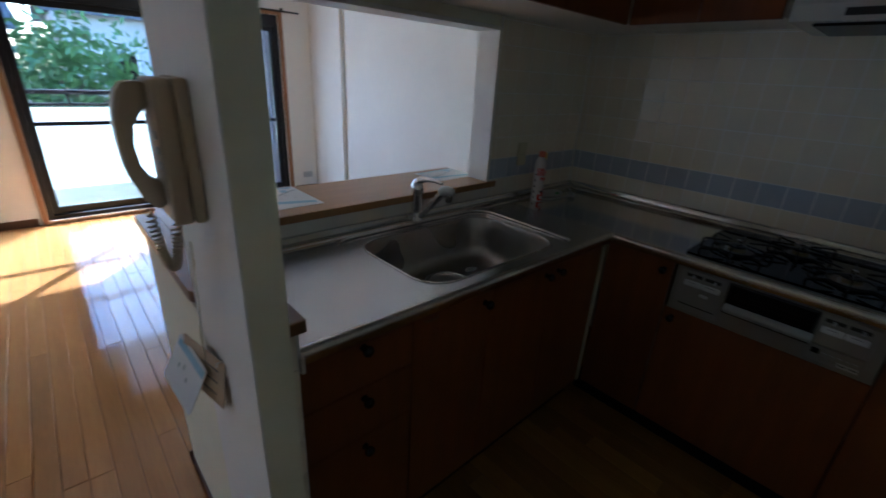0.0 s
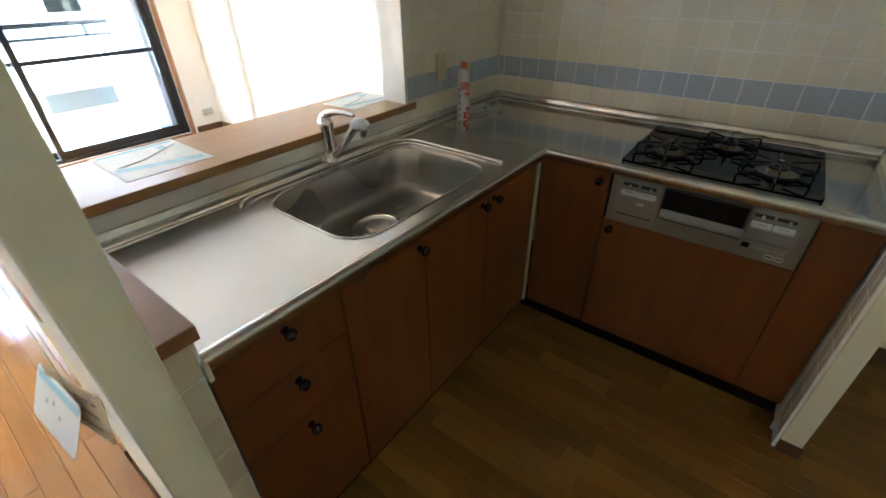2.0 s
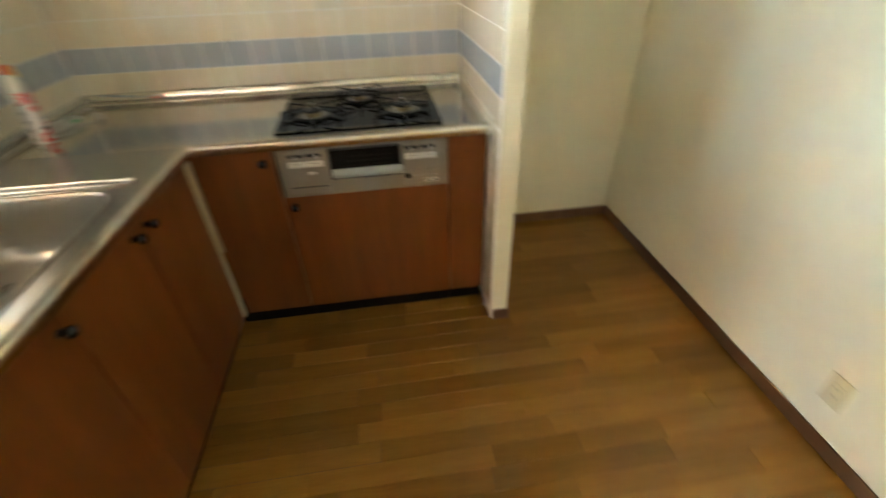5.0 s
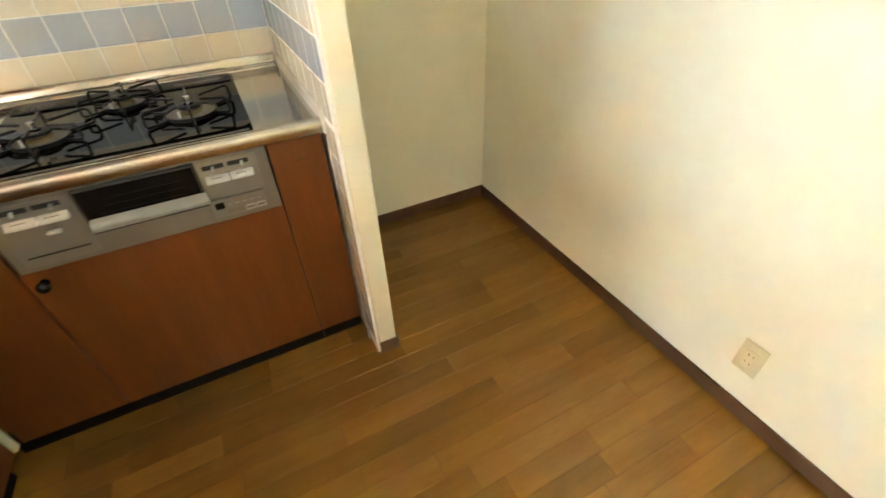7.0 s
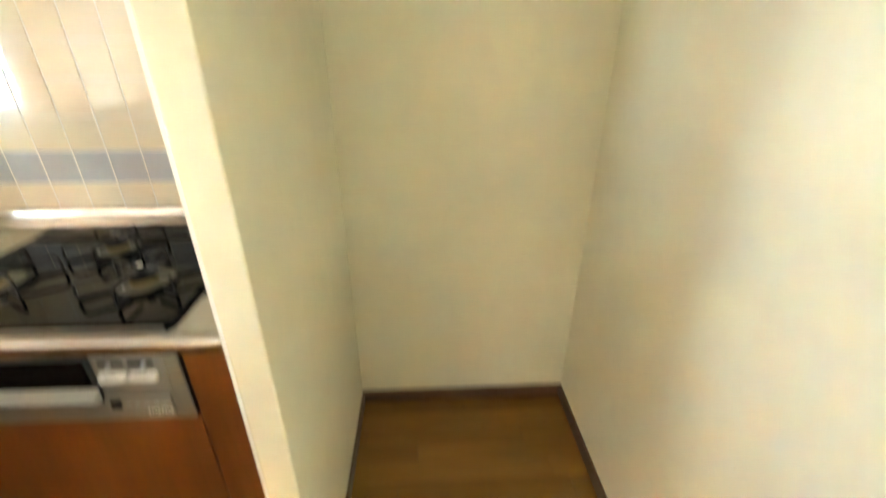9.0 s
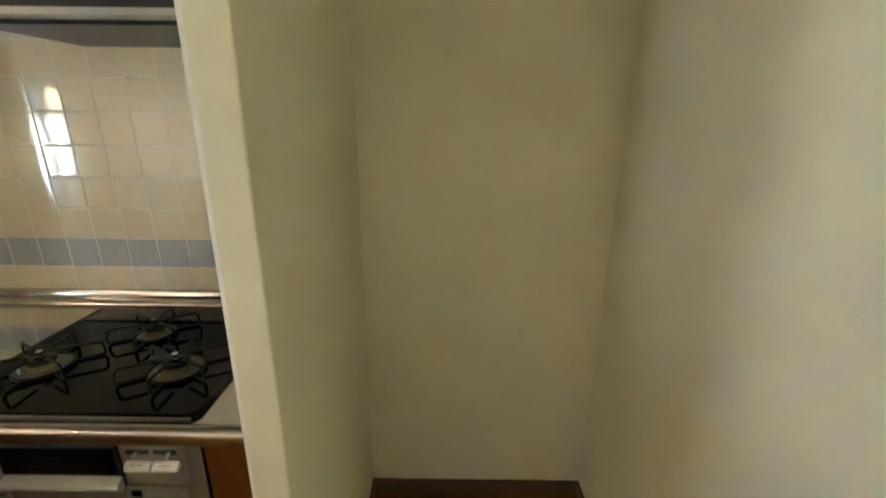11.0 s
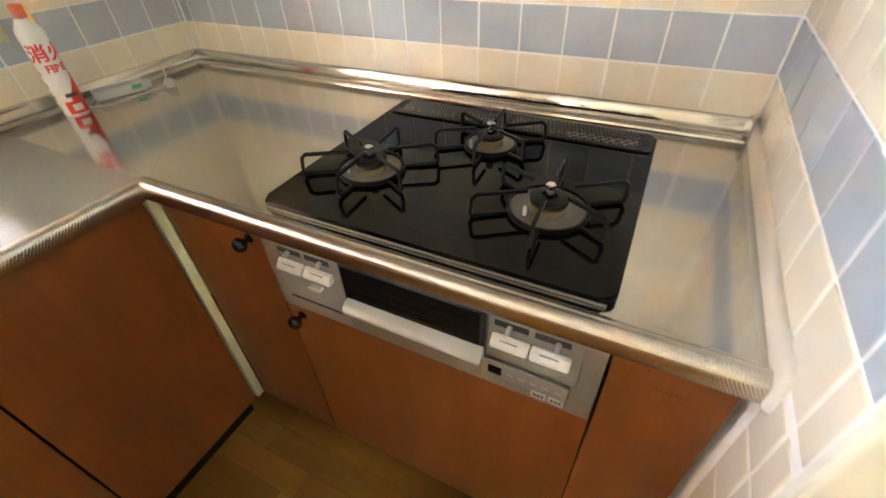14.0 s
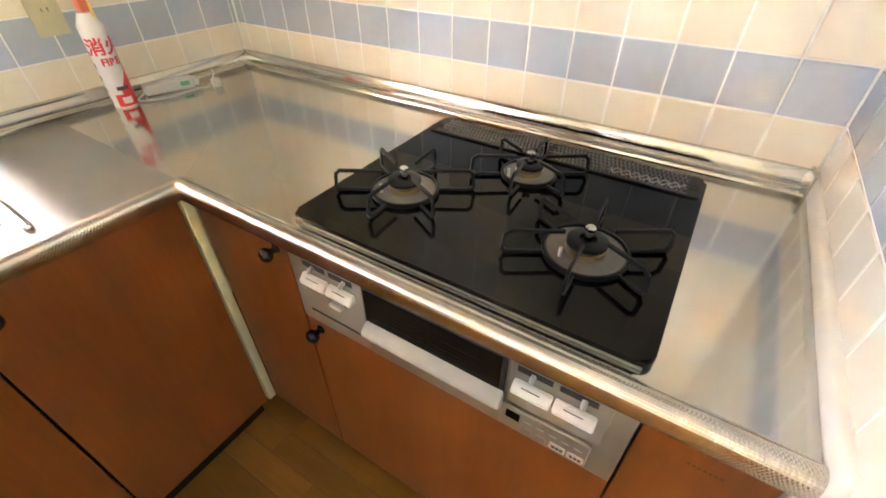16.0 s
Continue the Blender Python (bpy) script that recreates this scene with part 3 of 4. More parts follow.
hole = rounded_rect(0.112, 0.548, -1.598, -0.925, 0.105, 8)
rim_out = rounded_rect(0.085, 0.575, -1.655, -0.875, 0.13, 8)
yard = -1.67
deck = ring_fill([(0.045, -0.63), (SX - 0.02, SY + 0.02), (SX - 0.02, yard), (0.045, yard)], hole, CT)
part("sink_deck", deck, steel_dot, work)
part("drainboard", box(0.045, SX - 0.02, -2.033, yard, CT - 0.01, CT), steel_dot, work, "finely embossed steel drainboard")
b = bmesh.new()
vs = [b.verts.new((x, y, CT)) for x, y in ((0.045, -0.045), (0.045, -0.63), (SX - 0.02, SY + 0.02), (1.664, SY + 0.02), (1.664, -0.045))]
b.faces.new(vs)
part("stove_deck", b, steel, work)
part("deck_joint", moved(box(0.0, 0.27, -0.0005, 0.0005, 0.0, 0.0005), pose(0.617, -0.633, CT, 0, 0, 133)), chrome, work)
# basin
b = bmesh.new()
lev = [(CT, 0.0, 0.105), (CT - 0.003, 0.003, 0.103), (CT - 0.010, 0.006, 0.101), (0.78, 0.011, 0.098), (0.725, 0.017, 0.094), (0.705, 0.022, 0.091), (0.692, 0.031, 0.085), (0.684, 0.044, 0.074), (0.680, 0.060, 0.060), (0.6785, 0.080, 0.042)]
rings = []
for z, ins, r in lev:
    rings.append([b.verts.new((x, y, z)) for x, y in rounded_rect(0.112 + ins, 0.548 - ins, -1.598 + ins, -0.925 - ins, r, 8)])
for a, c in zip(rings, rings[1:]):
    for i in range(len(a)):
        b.faces.new((a[i], a[(i + 1) % len(a)], c[(i + 1) % len(a)], c[i]))
b.faces.new(rings[-1])
basin = part("sink_basin", b, steel_sink, work, "brushed steel sink basin", True)
b = tube([(x, y, CT + 0.0005) for x, y in hole + hole[:1]], 0.0032, 8)
part("basin_rim", b, steel, basin, "bright rolled rim", True)
dr = (0.275, -1.265)
b = lathe([(0.095, 0.6785), (0.093, 0.6815), (0.086, 0.6815), (0.080, 0.679), (0.080, 0.6795)], 32, m=Matrix.Translation((dr[0], dr[1], 0)))
part("drain_ring", b, chrome, basin, "", True)
b = lathe([(0.078, 0.6795), (0.074, 0.684), (0.070, 0.684), (0.066, 0.681), (0.045, 0.681), (0.040, 0.686), (0.012, 0.688), (0.0001, 0.688)], 32, m=Matrix.Translation((dr[0], dr[1], 0)))
part("drain_cover", b, steel_sink, basin, "", True)
# raised bead behind and beside the basin
def arc(cx, cy, r, a0, a1, n=8):
    return [(cx + r * math.cos(radians(a0 + (a1 - a0) * k / n)), cy + r * math.sin(radians(a0 + (a1 - a0) * k / n))) for k in range(n + 1)]
bead = arc(0.148, -1.577, 0.09, 245, 180) + [(0.058, -1.45), (0.058, -1.2), (0.058, -1.05)] + arc(0.158, -0.97, 0.10, 180, 90) + [(0.30, -0.87), (0.45, -0.871), (0.552, -0.875)]
taper = [0.003, 0.006] + [0.0075] * (len(bead) - 4) + [0.0085, 0.0085]
part("sink_bead", tube([(x, y, CT + 0.002) for x, y in bead], taper, 12), steel, work, "raised steel bead", True)
part("bead_tip", lathe([(0.0085, -0.004), (0.0080, 0.004), (0.0055, 0.008), (0.0001, 0.0095)], 14, m=Matrix.Translation((0.552, -0.875, CT + 0.001))), steel, work, "", True)
inner = arc(0.168, -1.565, 0.085, 225, 180) + [(0.083, -1.4), (0.083, -1.05)] + arc(0.173, -0.985, 0.09, 180, 90) + [(0.35, -0.895), (0.50, -0.897)]
part("inner_bead", tube([(x, y, CT - 0.001) for x, y in inner], 0.0045, 10), steel, work, "", True)
# front lip: raised rounded nose with embossed skin
nose = [(0.0, -0.026)] + [(-0.016 + 0.016 * math.cos(radians(a)), -0.0065 + 0.016 * math.sin(radians(a))) for a in range(0, 91, 15)] + [
    (-0.020, 0.0088), (-0.024, 0.0068), (-0.027, 0.0035), (-0.0295, 0.001), (-0.034, 0.0002), (-0.034, -0.006), (-0.02, -0.02), (-0.008, -0.029), (-0.002, -0.029)]
b = bmesh.new()
def sweep(b, prof, stations):
    rows = [[b.verts.new(O + A * p + Vector((0, 0, 1)) * q) for p, q in prof] for O, A in stations]
    n = len(prof)
    for a, c in zip(rows, rows[1:]):
        for i in range(n):
            b.faces.new((a[i], a[(i + 1) % n], c[(i + 1) % n], c[i]))
    b.faces.new(rows[0][::-1])
    b.faces.new(rows[-1])
sweep(b, nose, [(Vector((SX - 0.014, -2.036, CT + 0.006)), Vector((1, 0, 0))), (Vector((SX, SY, CT)), Vector((1, -1, 0))), (Vector((1.664, SY, CT)), Vector((0, -1, 0)))])
part("front_nose", b, steel_nose, work, "embossed rounded steel front edge", True)
# back rails
rail_prof = [(0.0, 0.0), (0.056, 0.0), (0.054, 0.0045), (0.050, 0.006), (0.046, 0.0045), (0.042, 0.0075), (0.036, 0.0095), (0.031, 0.0065), (0.020, 0.0065), (0.0175, 0.030), (0.014, 0.0355), (0.009, 0.037), (0.005, 0.034), (0.0, 0.034)]
b = bmesh.new()
sweep(b, rail_prof, [(Vector((0.001, -2.033, CT)), Vector((1, 0, 0))), (Vector((0.001, -0.001, CT)), Vector((1, -1, 0))), (Vector((1.658, -0.001, CT)), Vector((0, -1, 0)))])
part("back_rail", b, steel, work, "stepped steel upstand rail", True)
part("rail_end", box(1.658, 1.664, -0.055, -0.001, CT - 0.01, CT + 0.04, 0.001, 1), steel, work)
edge = thing("end_strip", "cream sealing strip along the end of the worktop", "sealing strip", (0, 0, 0))
part("strip", box(1.6645, 1.6835, -0.672, -0.001, CT - 0.035, CT + 0.034, 0.009, 4), caulk, edge, "", True)
edge2 = thing("end_strip", "cream sealing strip at the drawer end of the worktop", "sealing strip", (0, 0, 0))
part("strip", box(0.30, 0.634, -2.0445, -2.0335, CT - 0.035, CT + 0.006, 0.003), caulk, edge2, "", True)

# ---- tap ----
tap = thing("kitchen_tap", "chrome single-lever tap with a white spray head", "tap", (0.034, -1.240, CT + 0.008))
part("base", lathe([(0.029, -0.008), (0.029, 0.004), (0.0255, 0.010), (0.0235, 0.05), (0.0225, 0.105), (0.0235, 0.120), (0.0001, 0.121)], 28), chrome, tap, "", True)
part("cap", lathe([(0.0240, 0.1212), (0.0262, 0.128), (0.0262, 0.142), (0.0225, 0.157), (0.014, 0.166), (0.0001, 0.169)], 28), chrome, tap, "", True)
part("lever", tube([(-0.016, -0.003, 0.140), (-0.006, -0.001, 0.160), (0.016, 0.002, 0.175), (0.05, 0.008, 0.183), (0.09, 0.014, 0.185), (0.128, 0.020, 0.180)], [0.017, 0.0175, 0.0145, 0.0105, 0.0085, 0.0065], 16), chrome, tap, "", True)
part("spout", tube([(0.008, 0.0, 0.012), (0.04, 0.006, 0.045), (0.08, 0.012, 0.088), (0.115, 0.018, 0.126), (0.132, 0.020, 0.143)], [0.0125, 0.0135, 0.0142, 0.0146, 0.0150], 18), chrome, tap, "", True)
part("spray_head", tube([(0.122, 0.019, 0.144), (0.136, 0.021, 0.154), (0.156, 0.024, 0.158), (0.174, 0.027, 0.154), (0.182, 0.028, 0.147)], [0.0150, 0.0185, 0.0195, 0.0175, 0.0120], 18), white_plastic, tap, "white plastic spray head", True)
part("nozzle", lathe([(0.0145, 0.142), (0.0145, 0.128), (0.0125, 0.116), (0.0105, 0.113), (0.0001, 0.114)], 20, m=Matrix.Translation((0.164, 0.0255, 0.0))), chrome, tap, "", True)

# ---- gas hob ----
HX0, HX1, HY0, HY1, HZ = 0.905, 1.500, -0.618, -0.114, 0.876
hob = thing("gas_hob", "black glass gas hob with three burners", "gas hob", (0, 0, 0))
b = slab(rounded_rect(HX0, HX1, HY0, HY1, 0.018, 5), CT + 0.0005, HZ)
bmesh.ops.bevel(b, geom=[e for e in b.edges if e.verts[0].co.z > HZ - 1e-4 and e.verts[1].co.z > HZ - 1e-4], offset=0.004, segments=2, affect="EDGES")
part("glass_top", b, hob_glass, hob, "", True)
part("front_trim", box(HX0 + 0.01, HX1 - 0.01, HY0 - 0.0012, HY0 + 0.0005, CT + 0.001, HZ - 0.0085), panel_grey, hob)
# exhaust grille along the back
b = slab(rounded_rect(HX0 + 0.006, HX1 - 0.006, -0.200, -0.118, 0.012, 4), HZ + 0.0002, HZ + 0.003)
grille = part("exhaust_grille", b, black_metal, hob)
b = None
for row in range(5):
    y = -0.190 + row * 0.0145
    for i in range(66):
        x = HX0 + 0.032 + i * 0.0082 + (0.0041 if row % 2 else 0)
        if x > HX1 - 0.034 or abs(x - 1.2) < 0.006:
            continue
        q = bmesh.new() if b is None else b
        v = [q.verts.new((x + dx, y + dy, HZ + z)) for z in (0.0031, 0.0052) for dx, dy in ((-0.0015, -0.006), (0.0015, -0.006), (0.0015, 0.006), (-0.0015, 0.006))]
        for f in ((4, 5, 6, 7), (0, 1, 5, 4), (1, 2, 6, 5), (2, 3, 7, 6), (3, 0, 4, 7)):
            q.faces.new([v[j] for j in f])
        b = q
for k in range(6):
    y = -0.1975 + k * 0.0145
    box(HX0 + 0.028, HX1 - 0.028, y - 0.0012, y + 0.0012, HZ + 0.0031, HZ + 0.0056, bm=b)
tagged(part("mesh", b, lattice, grille), kind="stuff")
bars = None
for row in range(2):
    for i in range(60):
        x = HX0 + 0.034 + i * 0.0088 + 0.0044 * row
        if x < HX1 - 0.036 and abs(x - 1.2) > 0.008:
            bars = moved(box(-0.0008, 0.0008, -0.007, 0.007, 0, 0.0012), pose(x, -0.186 + 0.013 * row, HZ + 0.0056, 0, 0, 32 if (i + row) % 2 else -32)) if bars is None else merge(bars, moved(box(-0.0008, 0.0008, -0.007, 0.007, 0, 0.0012), pose(x, -0.186 + 0.013 * row, HZ + 0.0056, 0, 0, 32 if (i + row) % 2 else -32)))
tagged(part("front_lattice", bars, steel_sink, grille, "silver lattice strip"), kind="stuff")
for x in (HX0 + 0.018, HX1 - 0.018):
    part("finger_hole", lathe([(0.008, HZ + 0.0031), (0.008, HZ + 0.0045), (0.006, HZ + 0.0045), (0.0055, HZ + 0.0033), (0.0001, HZ + 0.0033)], 16, m=Matrix.Translation((x, -0.165, 0))), slot_dark, grille)


def burner(at, r, turn, arms):
    """Drip ring, burner body, cap with a hub pin, and the pan support of flat arms."""
    M = Matrix.Translation((at[0], at[1], HZ))
    u = part("burner", lathe([(r, 0.0002), (r, 0.005), (r - 0.003, 0.0068), (r - 0.006, 0.0060), (0.72 * r, 0.0052), (0.6 * r, 0.006), (0.0001, 0.006)], 32, m=M), burner_metal, hob, "", True)
    part("ring", lathe([(r + 0.004, 0.0003), (r + 0.004, 0.0028), (r + 0.0005, 0.0028)], 32, m=M), black_metal, u, "", True)
    c = 0.024 if r > 0.055 else 0.020
    part("burner_head", lathe([(c + 0.006, 0.006), (c + 0.007, 0.016), (c + 0.003, 0.018), (c + 0.003, 0.0185), (0.0001, 0.0186)], 28, m=M), brass, u, "", True)
    part("burner_cap", lathe([(c + 0.003, 0.019), (c + 0.007, 0.021), (c + 0.0065, 0.026), (c + 0.002, 0.028), (0.014, 0.028), (0.013, 0.023), (0.0001, 0.023)], 28, m=M), black_metal, u, "", True)
    part("sensor", lathe([(0.0065, 0.02), (0.0065, 0.043), (0.0078, 0.044), (0.0078, 0.048), (0.006, 0.0495), (0.0001, 0.0495)], 16, m=M), chrome, u, "", True)
    part("spark_plug", lathe([(0.003, 0.006), (0.003, 0.022), (0.0001, 0.0225)], 10, m=M @ Matrix.Translation((-0.028, -0.034, 0))), white_plastic, u, "", True)
    s = part("pan_support", lathe([(r + 0.001, 0.003), (r + 0.0045, 0.003), (r + 0.0045, 0.0095), (r + 0.001, 0.0095), (r + 0.001, 0.003)], 32, m=M), black_metal, hob, "black enamelled pan support", True)
    for a, ln in arms:
        b = bmesh.new()
        w, e = 0.0022, 0.0058
        # a flat bar bent into an open loop: out along the foot, up, and in along the top
        path = [(r + 0.004, 0.0035), (ln, 0.0045), (ln + 0.004, 0.012), (ln + 0.001, 0.036), (ln - 0.006, 0.042), (r * 0.62, 0.0405)]
        for (p0, q0), (p1, q1) in zip(path, path[1:]):
            d = Vector((p1 - p0, q1 - q0)).normalized()
            n = Vector((-d.y, d.x)) * e * 0.5
            ex = d * 0.002
            quad = [(p0 - ex.x - n.x, q0 - ex.y - n.y), (p1 + ex.x - n.x, q1 + ex.y - n.y), (p1 + ex.x + n.x, q1 + ex.y + n.y), (p0 - ex.x + n.x, q0 - ex.y + n.y)]
            extrude_profile(quad, (1, 0, 0), (0, 0, 1), (0, 1, 0), 2 * w, (0, -w, 0), b)
        part("arm", moved(b, M @ pose(0, 0, 0, 0, 0, a + turn)), black_metal, s)


A6 = [(0, 0.122), (180, 0.122), (60, 0.104), (120, 0.104), (240, 0.104), (300, 0.104)]
burner((1.031, -0.455), 0.058, 32, A6)
burner((1.368, -0.457), 0.061, 32, A6)
burner((1.200, -0.279), 0.049, 32, [(0, 0.108), (180, 0.108), (60, 0.09), (120, 0.09), (240, 0.09), (300, 0.09)])

# ---- grill front ----
GY = -0.641
grill = thing("gas_grill", "silver-grey grill front with dark glass and controls", "grill", (0, 0, 0))
part("body", box(0.896, 1.512, GY + 0.006, -0.05, 0.641, 0.833), carcass, grill)
part("front_panel", box(0.899, 1.5105, GY, GY + 0.006, 0.639, 0.834, 0.002), panel_grey, grill)
part("left_plate", box(0.920, 1.074, GY - 0.003, GY - 0.0002, 0.652, 0.815, 0.0012, 1), panel_light, grill)
part("right_plate", box(1.343, 1.482, GY - 0.003, GY - 0.0002, 0.714, 0.815, 0.0012, 1), panel_light, grill)
gd = part("grill_door", box(1.080, 1.339, GY - 0.010, GY - 0.0002, 0.700, 0.820, 0.003), slot_dark, grill)
part("window", box(1.086, 1.333, GY - 0.0125, GY - 0.0103, 0.742, 0.814, 0.001, 1), dark_glass, gd, "dark reflective grill window")
b = extrude_profile([(0, 0.002), (0.008, 0.0), (0.019, 0.008), (0.022, 0.017), (0.018, 0.024), (0.010, 0.028), (0.0, 0.034)], (0, -1, 0), (0, 0, 1), (1, 0, 0), 0.256, (1.086, GY - 0.0105, 0.709))
bmesh.ops.bevel(b, geom=list(b.edges), offset=0.002, segments=2, affect="EDGES")
part("handle", b, grey_plastic, gd, "light grey handle bar", True)
for i in range(3):
    part("rack_line", box(1.11 + 0.02 * i, 1.30, GY - 0.0132, GY - 0.0126, 0.750 + 0.018 * i, 0.7520 + 0.018 * i), carcass, gd)


def control(x0, x1, z_slot, z_btn, sign):
    w = (x1 - x0) / 2
    for i in range(2):
        a = x0 + i * w
        sl = part("slider_slot", box(a + 0.003, a + w - 0.006, GY - 0.0042, GY - 0.0031, z_slot - 0.006, z_slot + 0.006, 0.0005, 1), slot_dark, grill)
        kx = a + w * (0.45 if i == 0 else 0.62)
        part("slider_knob", tube([(kx, GY - 0.004, z_slot - 0.001), (kx, GY - 0.012, z_slot - 0.003), (kx, GY - 0.015, z_slot - 0.007)], [0.004, 0.0042, 0.0034], 10), grey_plastic, sl, "", True)
        bt = extrude_profile([(0, 0.010), (0.006, 0.009), (0.017, -0.004), (0.016, -0.009), (0.0, -0.008)], (0, -1, 0), (0, 0, 1), (1, 0, 0), w - 0.003, (a + 0.0015, GY - 0.0031, z_btn))
        bmesh.ops.bevel(bt, geom=list(bt.edges), offset=0.0018, segments=2, affect="EDGES")
        k = part("push_button", bt, white_plastic, grill, "white push button", True)
        part("button_slit", box(a + 0.015, a + w - 0.018, GY - 0.0135, GY - 0.0095, z_btn + 0.003, z_btn + 0.005), print_dark, k)


control(0.937, 1.061, 0.799, 0.769, 1)
control(1.350, 1.469, 0.799, 0.768, 1)
part("lock_lever", box(1.000, 1.028, GY - 0.016, GY - 0.0031, 0.729, 0.738, 0.003), white_plastic, grill)
part("drip_slot", box(0.934, 1.060, GY - 0.0045, GY - 0.0031, 0.676, 0.680), slot_dark, grill)
part("lettering", text_bm("GRILL", 0.0085, pose(1.380, GY - 0.0165, 0.7675, 50, 0, 0)), print_dark, grill)
cp = part("control_plate", box(1.337, 1.474, GY - 0.007, GY - 0.0002, 0.655, 0.709, 0.0015, 1), panel_light, grill)
part("display", box(1.348, 1.370, GY - 0.0082, GY - 0.0071, 0.681, 0.699), dark_glass, cp, "small dark display")
for x in (1.374, 1.397):
    part("button", box(x, x + 0.018, GY - 0.0090, GY - 0.0071, 0.662, 0.674, 0.001, 1), panel_grey, cp)
for x in (1.420, 1.447):
    bt = part("button", box(x, x + 0.024, GY - 0.0090, GY - 0.0071, 0.660, 0.676, 0.001, 1), white_plastic, cp, "white square button")
    for i in range(3):
        part("print_bar", box(x + 0.004 + i * 0.006, x + 0.0085 + i * 0.006, GY - 0.0094, GY - 0.0091, 0.665, 0.671), print_dark, bt)
for i in range(5):
    part("print_bar", box(1.378 + i * 0.019, 1.389 + i * 0.019, GY - 0.0074, GY - 0.0071, 0.688, 0.690), print_grey, cp)

# ---- wall cabinets and hood ----
up = thing("wall_cabinet", "dark orange-brown wall cabinet above the serving opening", "wall cabinet", (0, 0, 0))
part("body", box(0.003, 0.352, -2.10, -0.003, 1.70, 2.415), trim_white, up)
for y0, y1 in ((-2.10, -1.70), (-1.70, -1.30), (-1.30, -0.86), (-0.86, -0.375)):
    part("door", box(0.353, 0.371, y0 + 0.002, y1 - 0.002, 1.693, 2.41, 0.0015, 1), door_wood, up)
up2 = thing("wall_cabinet", "dark orange-brown wall cabinet beside the range hood", "wall cabinet", (0, 0, 0))
part("body", box(0.3725, 0.925, -0.352, -0.003, 1.70, 2.415), trim_white, up2)
for x0, x1 in ((0.375, 0.65), (0.65, 0.925)):
    part("door", box(x0 + 0.002, x1 - 0.002, -0.371, -0.353, 1.693, 2.41, 0.0015, 1), door_wood, up2)
hood = thing("range_hood", "grey enamelled range hood above the gas hob", "range hood", (0, 0, 0))
b = extrude_profile([(0.003, 1.672), (0.45, 1.672), (0.45, 1.72), (0.37, 1.86), (0.37, 2.41), (0.003, 2.41)], (0, -1, 0), (0, 0, 1), (1, 0, 0), 0.713, (0.962, 0, 0))
part("body", b, hood_white, hood)
part("filter", box(1.02, 1.60, -0.40, -0.08, 1.662, 1.6715, 0.002, 1), black_metal, hood, "dark grease filter")
part("lamp_slot", box(1.10, 1.50, -0.4535, -0.4505, 1.684, 1.706), slot_dark, hood)

# ---- intercom handset on the wing wall ----
def intercom():
    o = thing("intercom_phone", "beige plastic wall intercom with a handset and coiled cord", "intercom", (0.600, -2.1805, 1.208))
    b = box(-0.045, 0.055, -0.019, 0, 0.0, 0.215, 0.006)
    part("back_plate", b, phone_plastic, o, "", True)
    b = box(-0.042, 0.052, -0.046, -0.0195, 0.0, 0.213, 0.007, 3)
    part("body", b, phone_plastic, o, "", True)
    # handset: two end blocks joined by a bowed grip
    grip = [(-0.049, -0.066, 0.207), (-0.049, -0.078, 0.205), (-0.0495, -0.088, 0.192), (-0.050, -0.094, 0.172), (-0.062, -0.097, 0.160), (-0.074, -0.098, 0.140),
            (-0.078, -0.098, 0.110), (-0.075, -0.096, 0.080), (-0.064, -0.092, 0.058), (-0.050, -0.087, 0.046), (-0.0495, -0.078, 0.020), (-0.049, -0.064, 0.006)]
    b = bmesh.new()
    rows = [[b.verts.new((x, p, 0.016 + z * 0.92)) for x, p in ((-0.034, inner * 0.92), (0.012, inner * 0.92), (0.012, outer * 0.92), (-0.034, outer * 0.92))] for inner, outer, z in grip]
    for a, c in zip(rows, rows[1:]):
        for i in range(4):
            b.faces.new((a[i], a[(i + 1) % 4], c[(i + 1) % 4], c[i]))
    b.faces.new(rows[0][::-1])
    b.faces.new(rows[-1])
    bmesh.ops.recalc_face_normals(b, faces=b.faces)
    bmesh.ops.bevel(b, geom=[e for e in b.edges if e.calc_face_angle(0) > 0.9], offset=0.004, segments=2, affect="EDGES")
    part("handset", b, phone_plastic, o, "", True)
    for i in range(3):
        part("key", box(0.022, 0.036, -0.050, -0.0461, 0.085 + i * 0.022, 0.097 + i * 0.022, 0.0015, 1), white_plastic, o)
    pts, turns = [], 46
    a0, a1, drop = Vector((-0.012, -0.069, 0.018)), Vector((0.0, -0.036, 0.0)), 0.095
    def sag(u):
        return a0.lerp(a1, u) + Vector((0, 0, -drop * (1 - abs(2 * u - 1) ** 2.4)))
    for i in range(553):
        u = i / 552
        p = sag(u)
        d = (sag(min(1, u + 0.01)) - sag(max(0, u - 0.01))).normalized()
        e = Vector((1, 0, 0))
        f = d.cross(e).normalized()
        a = 2 * math.pi * turns * u
        k = 0.0062 if 0.03 < u < 0.97 else 0.002
        pts.append(p + (e * math.cos(a) + f * math.sin(a)) * k)
    part("coiled_cord", tube(pts, 0.0023, 6), phone_plastic, o, "", True)
    for s in (-0.007, 0.0):
        w = [(s - 0.02 - 0.0012 * k + 0.005 * math.sin(k * 0.8 + s * 300), -0.016 - 0.0004 * k, -0.055 - 0.0125 * k) for k in range(22)]
        part("loose_wire", tube(w, 0.0009, 5), ivory, o, "", True)
    return o


intercom()


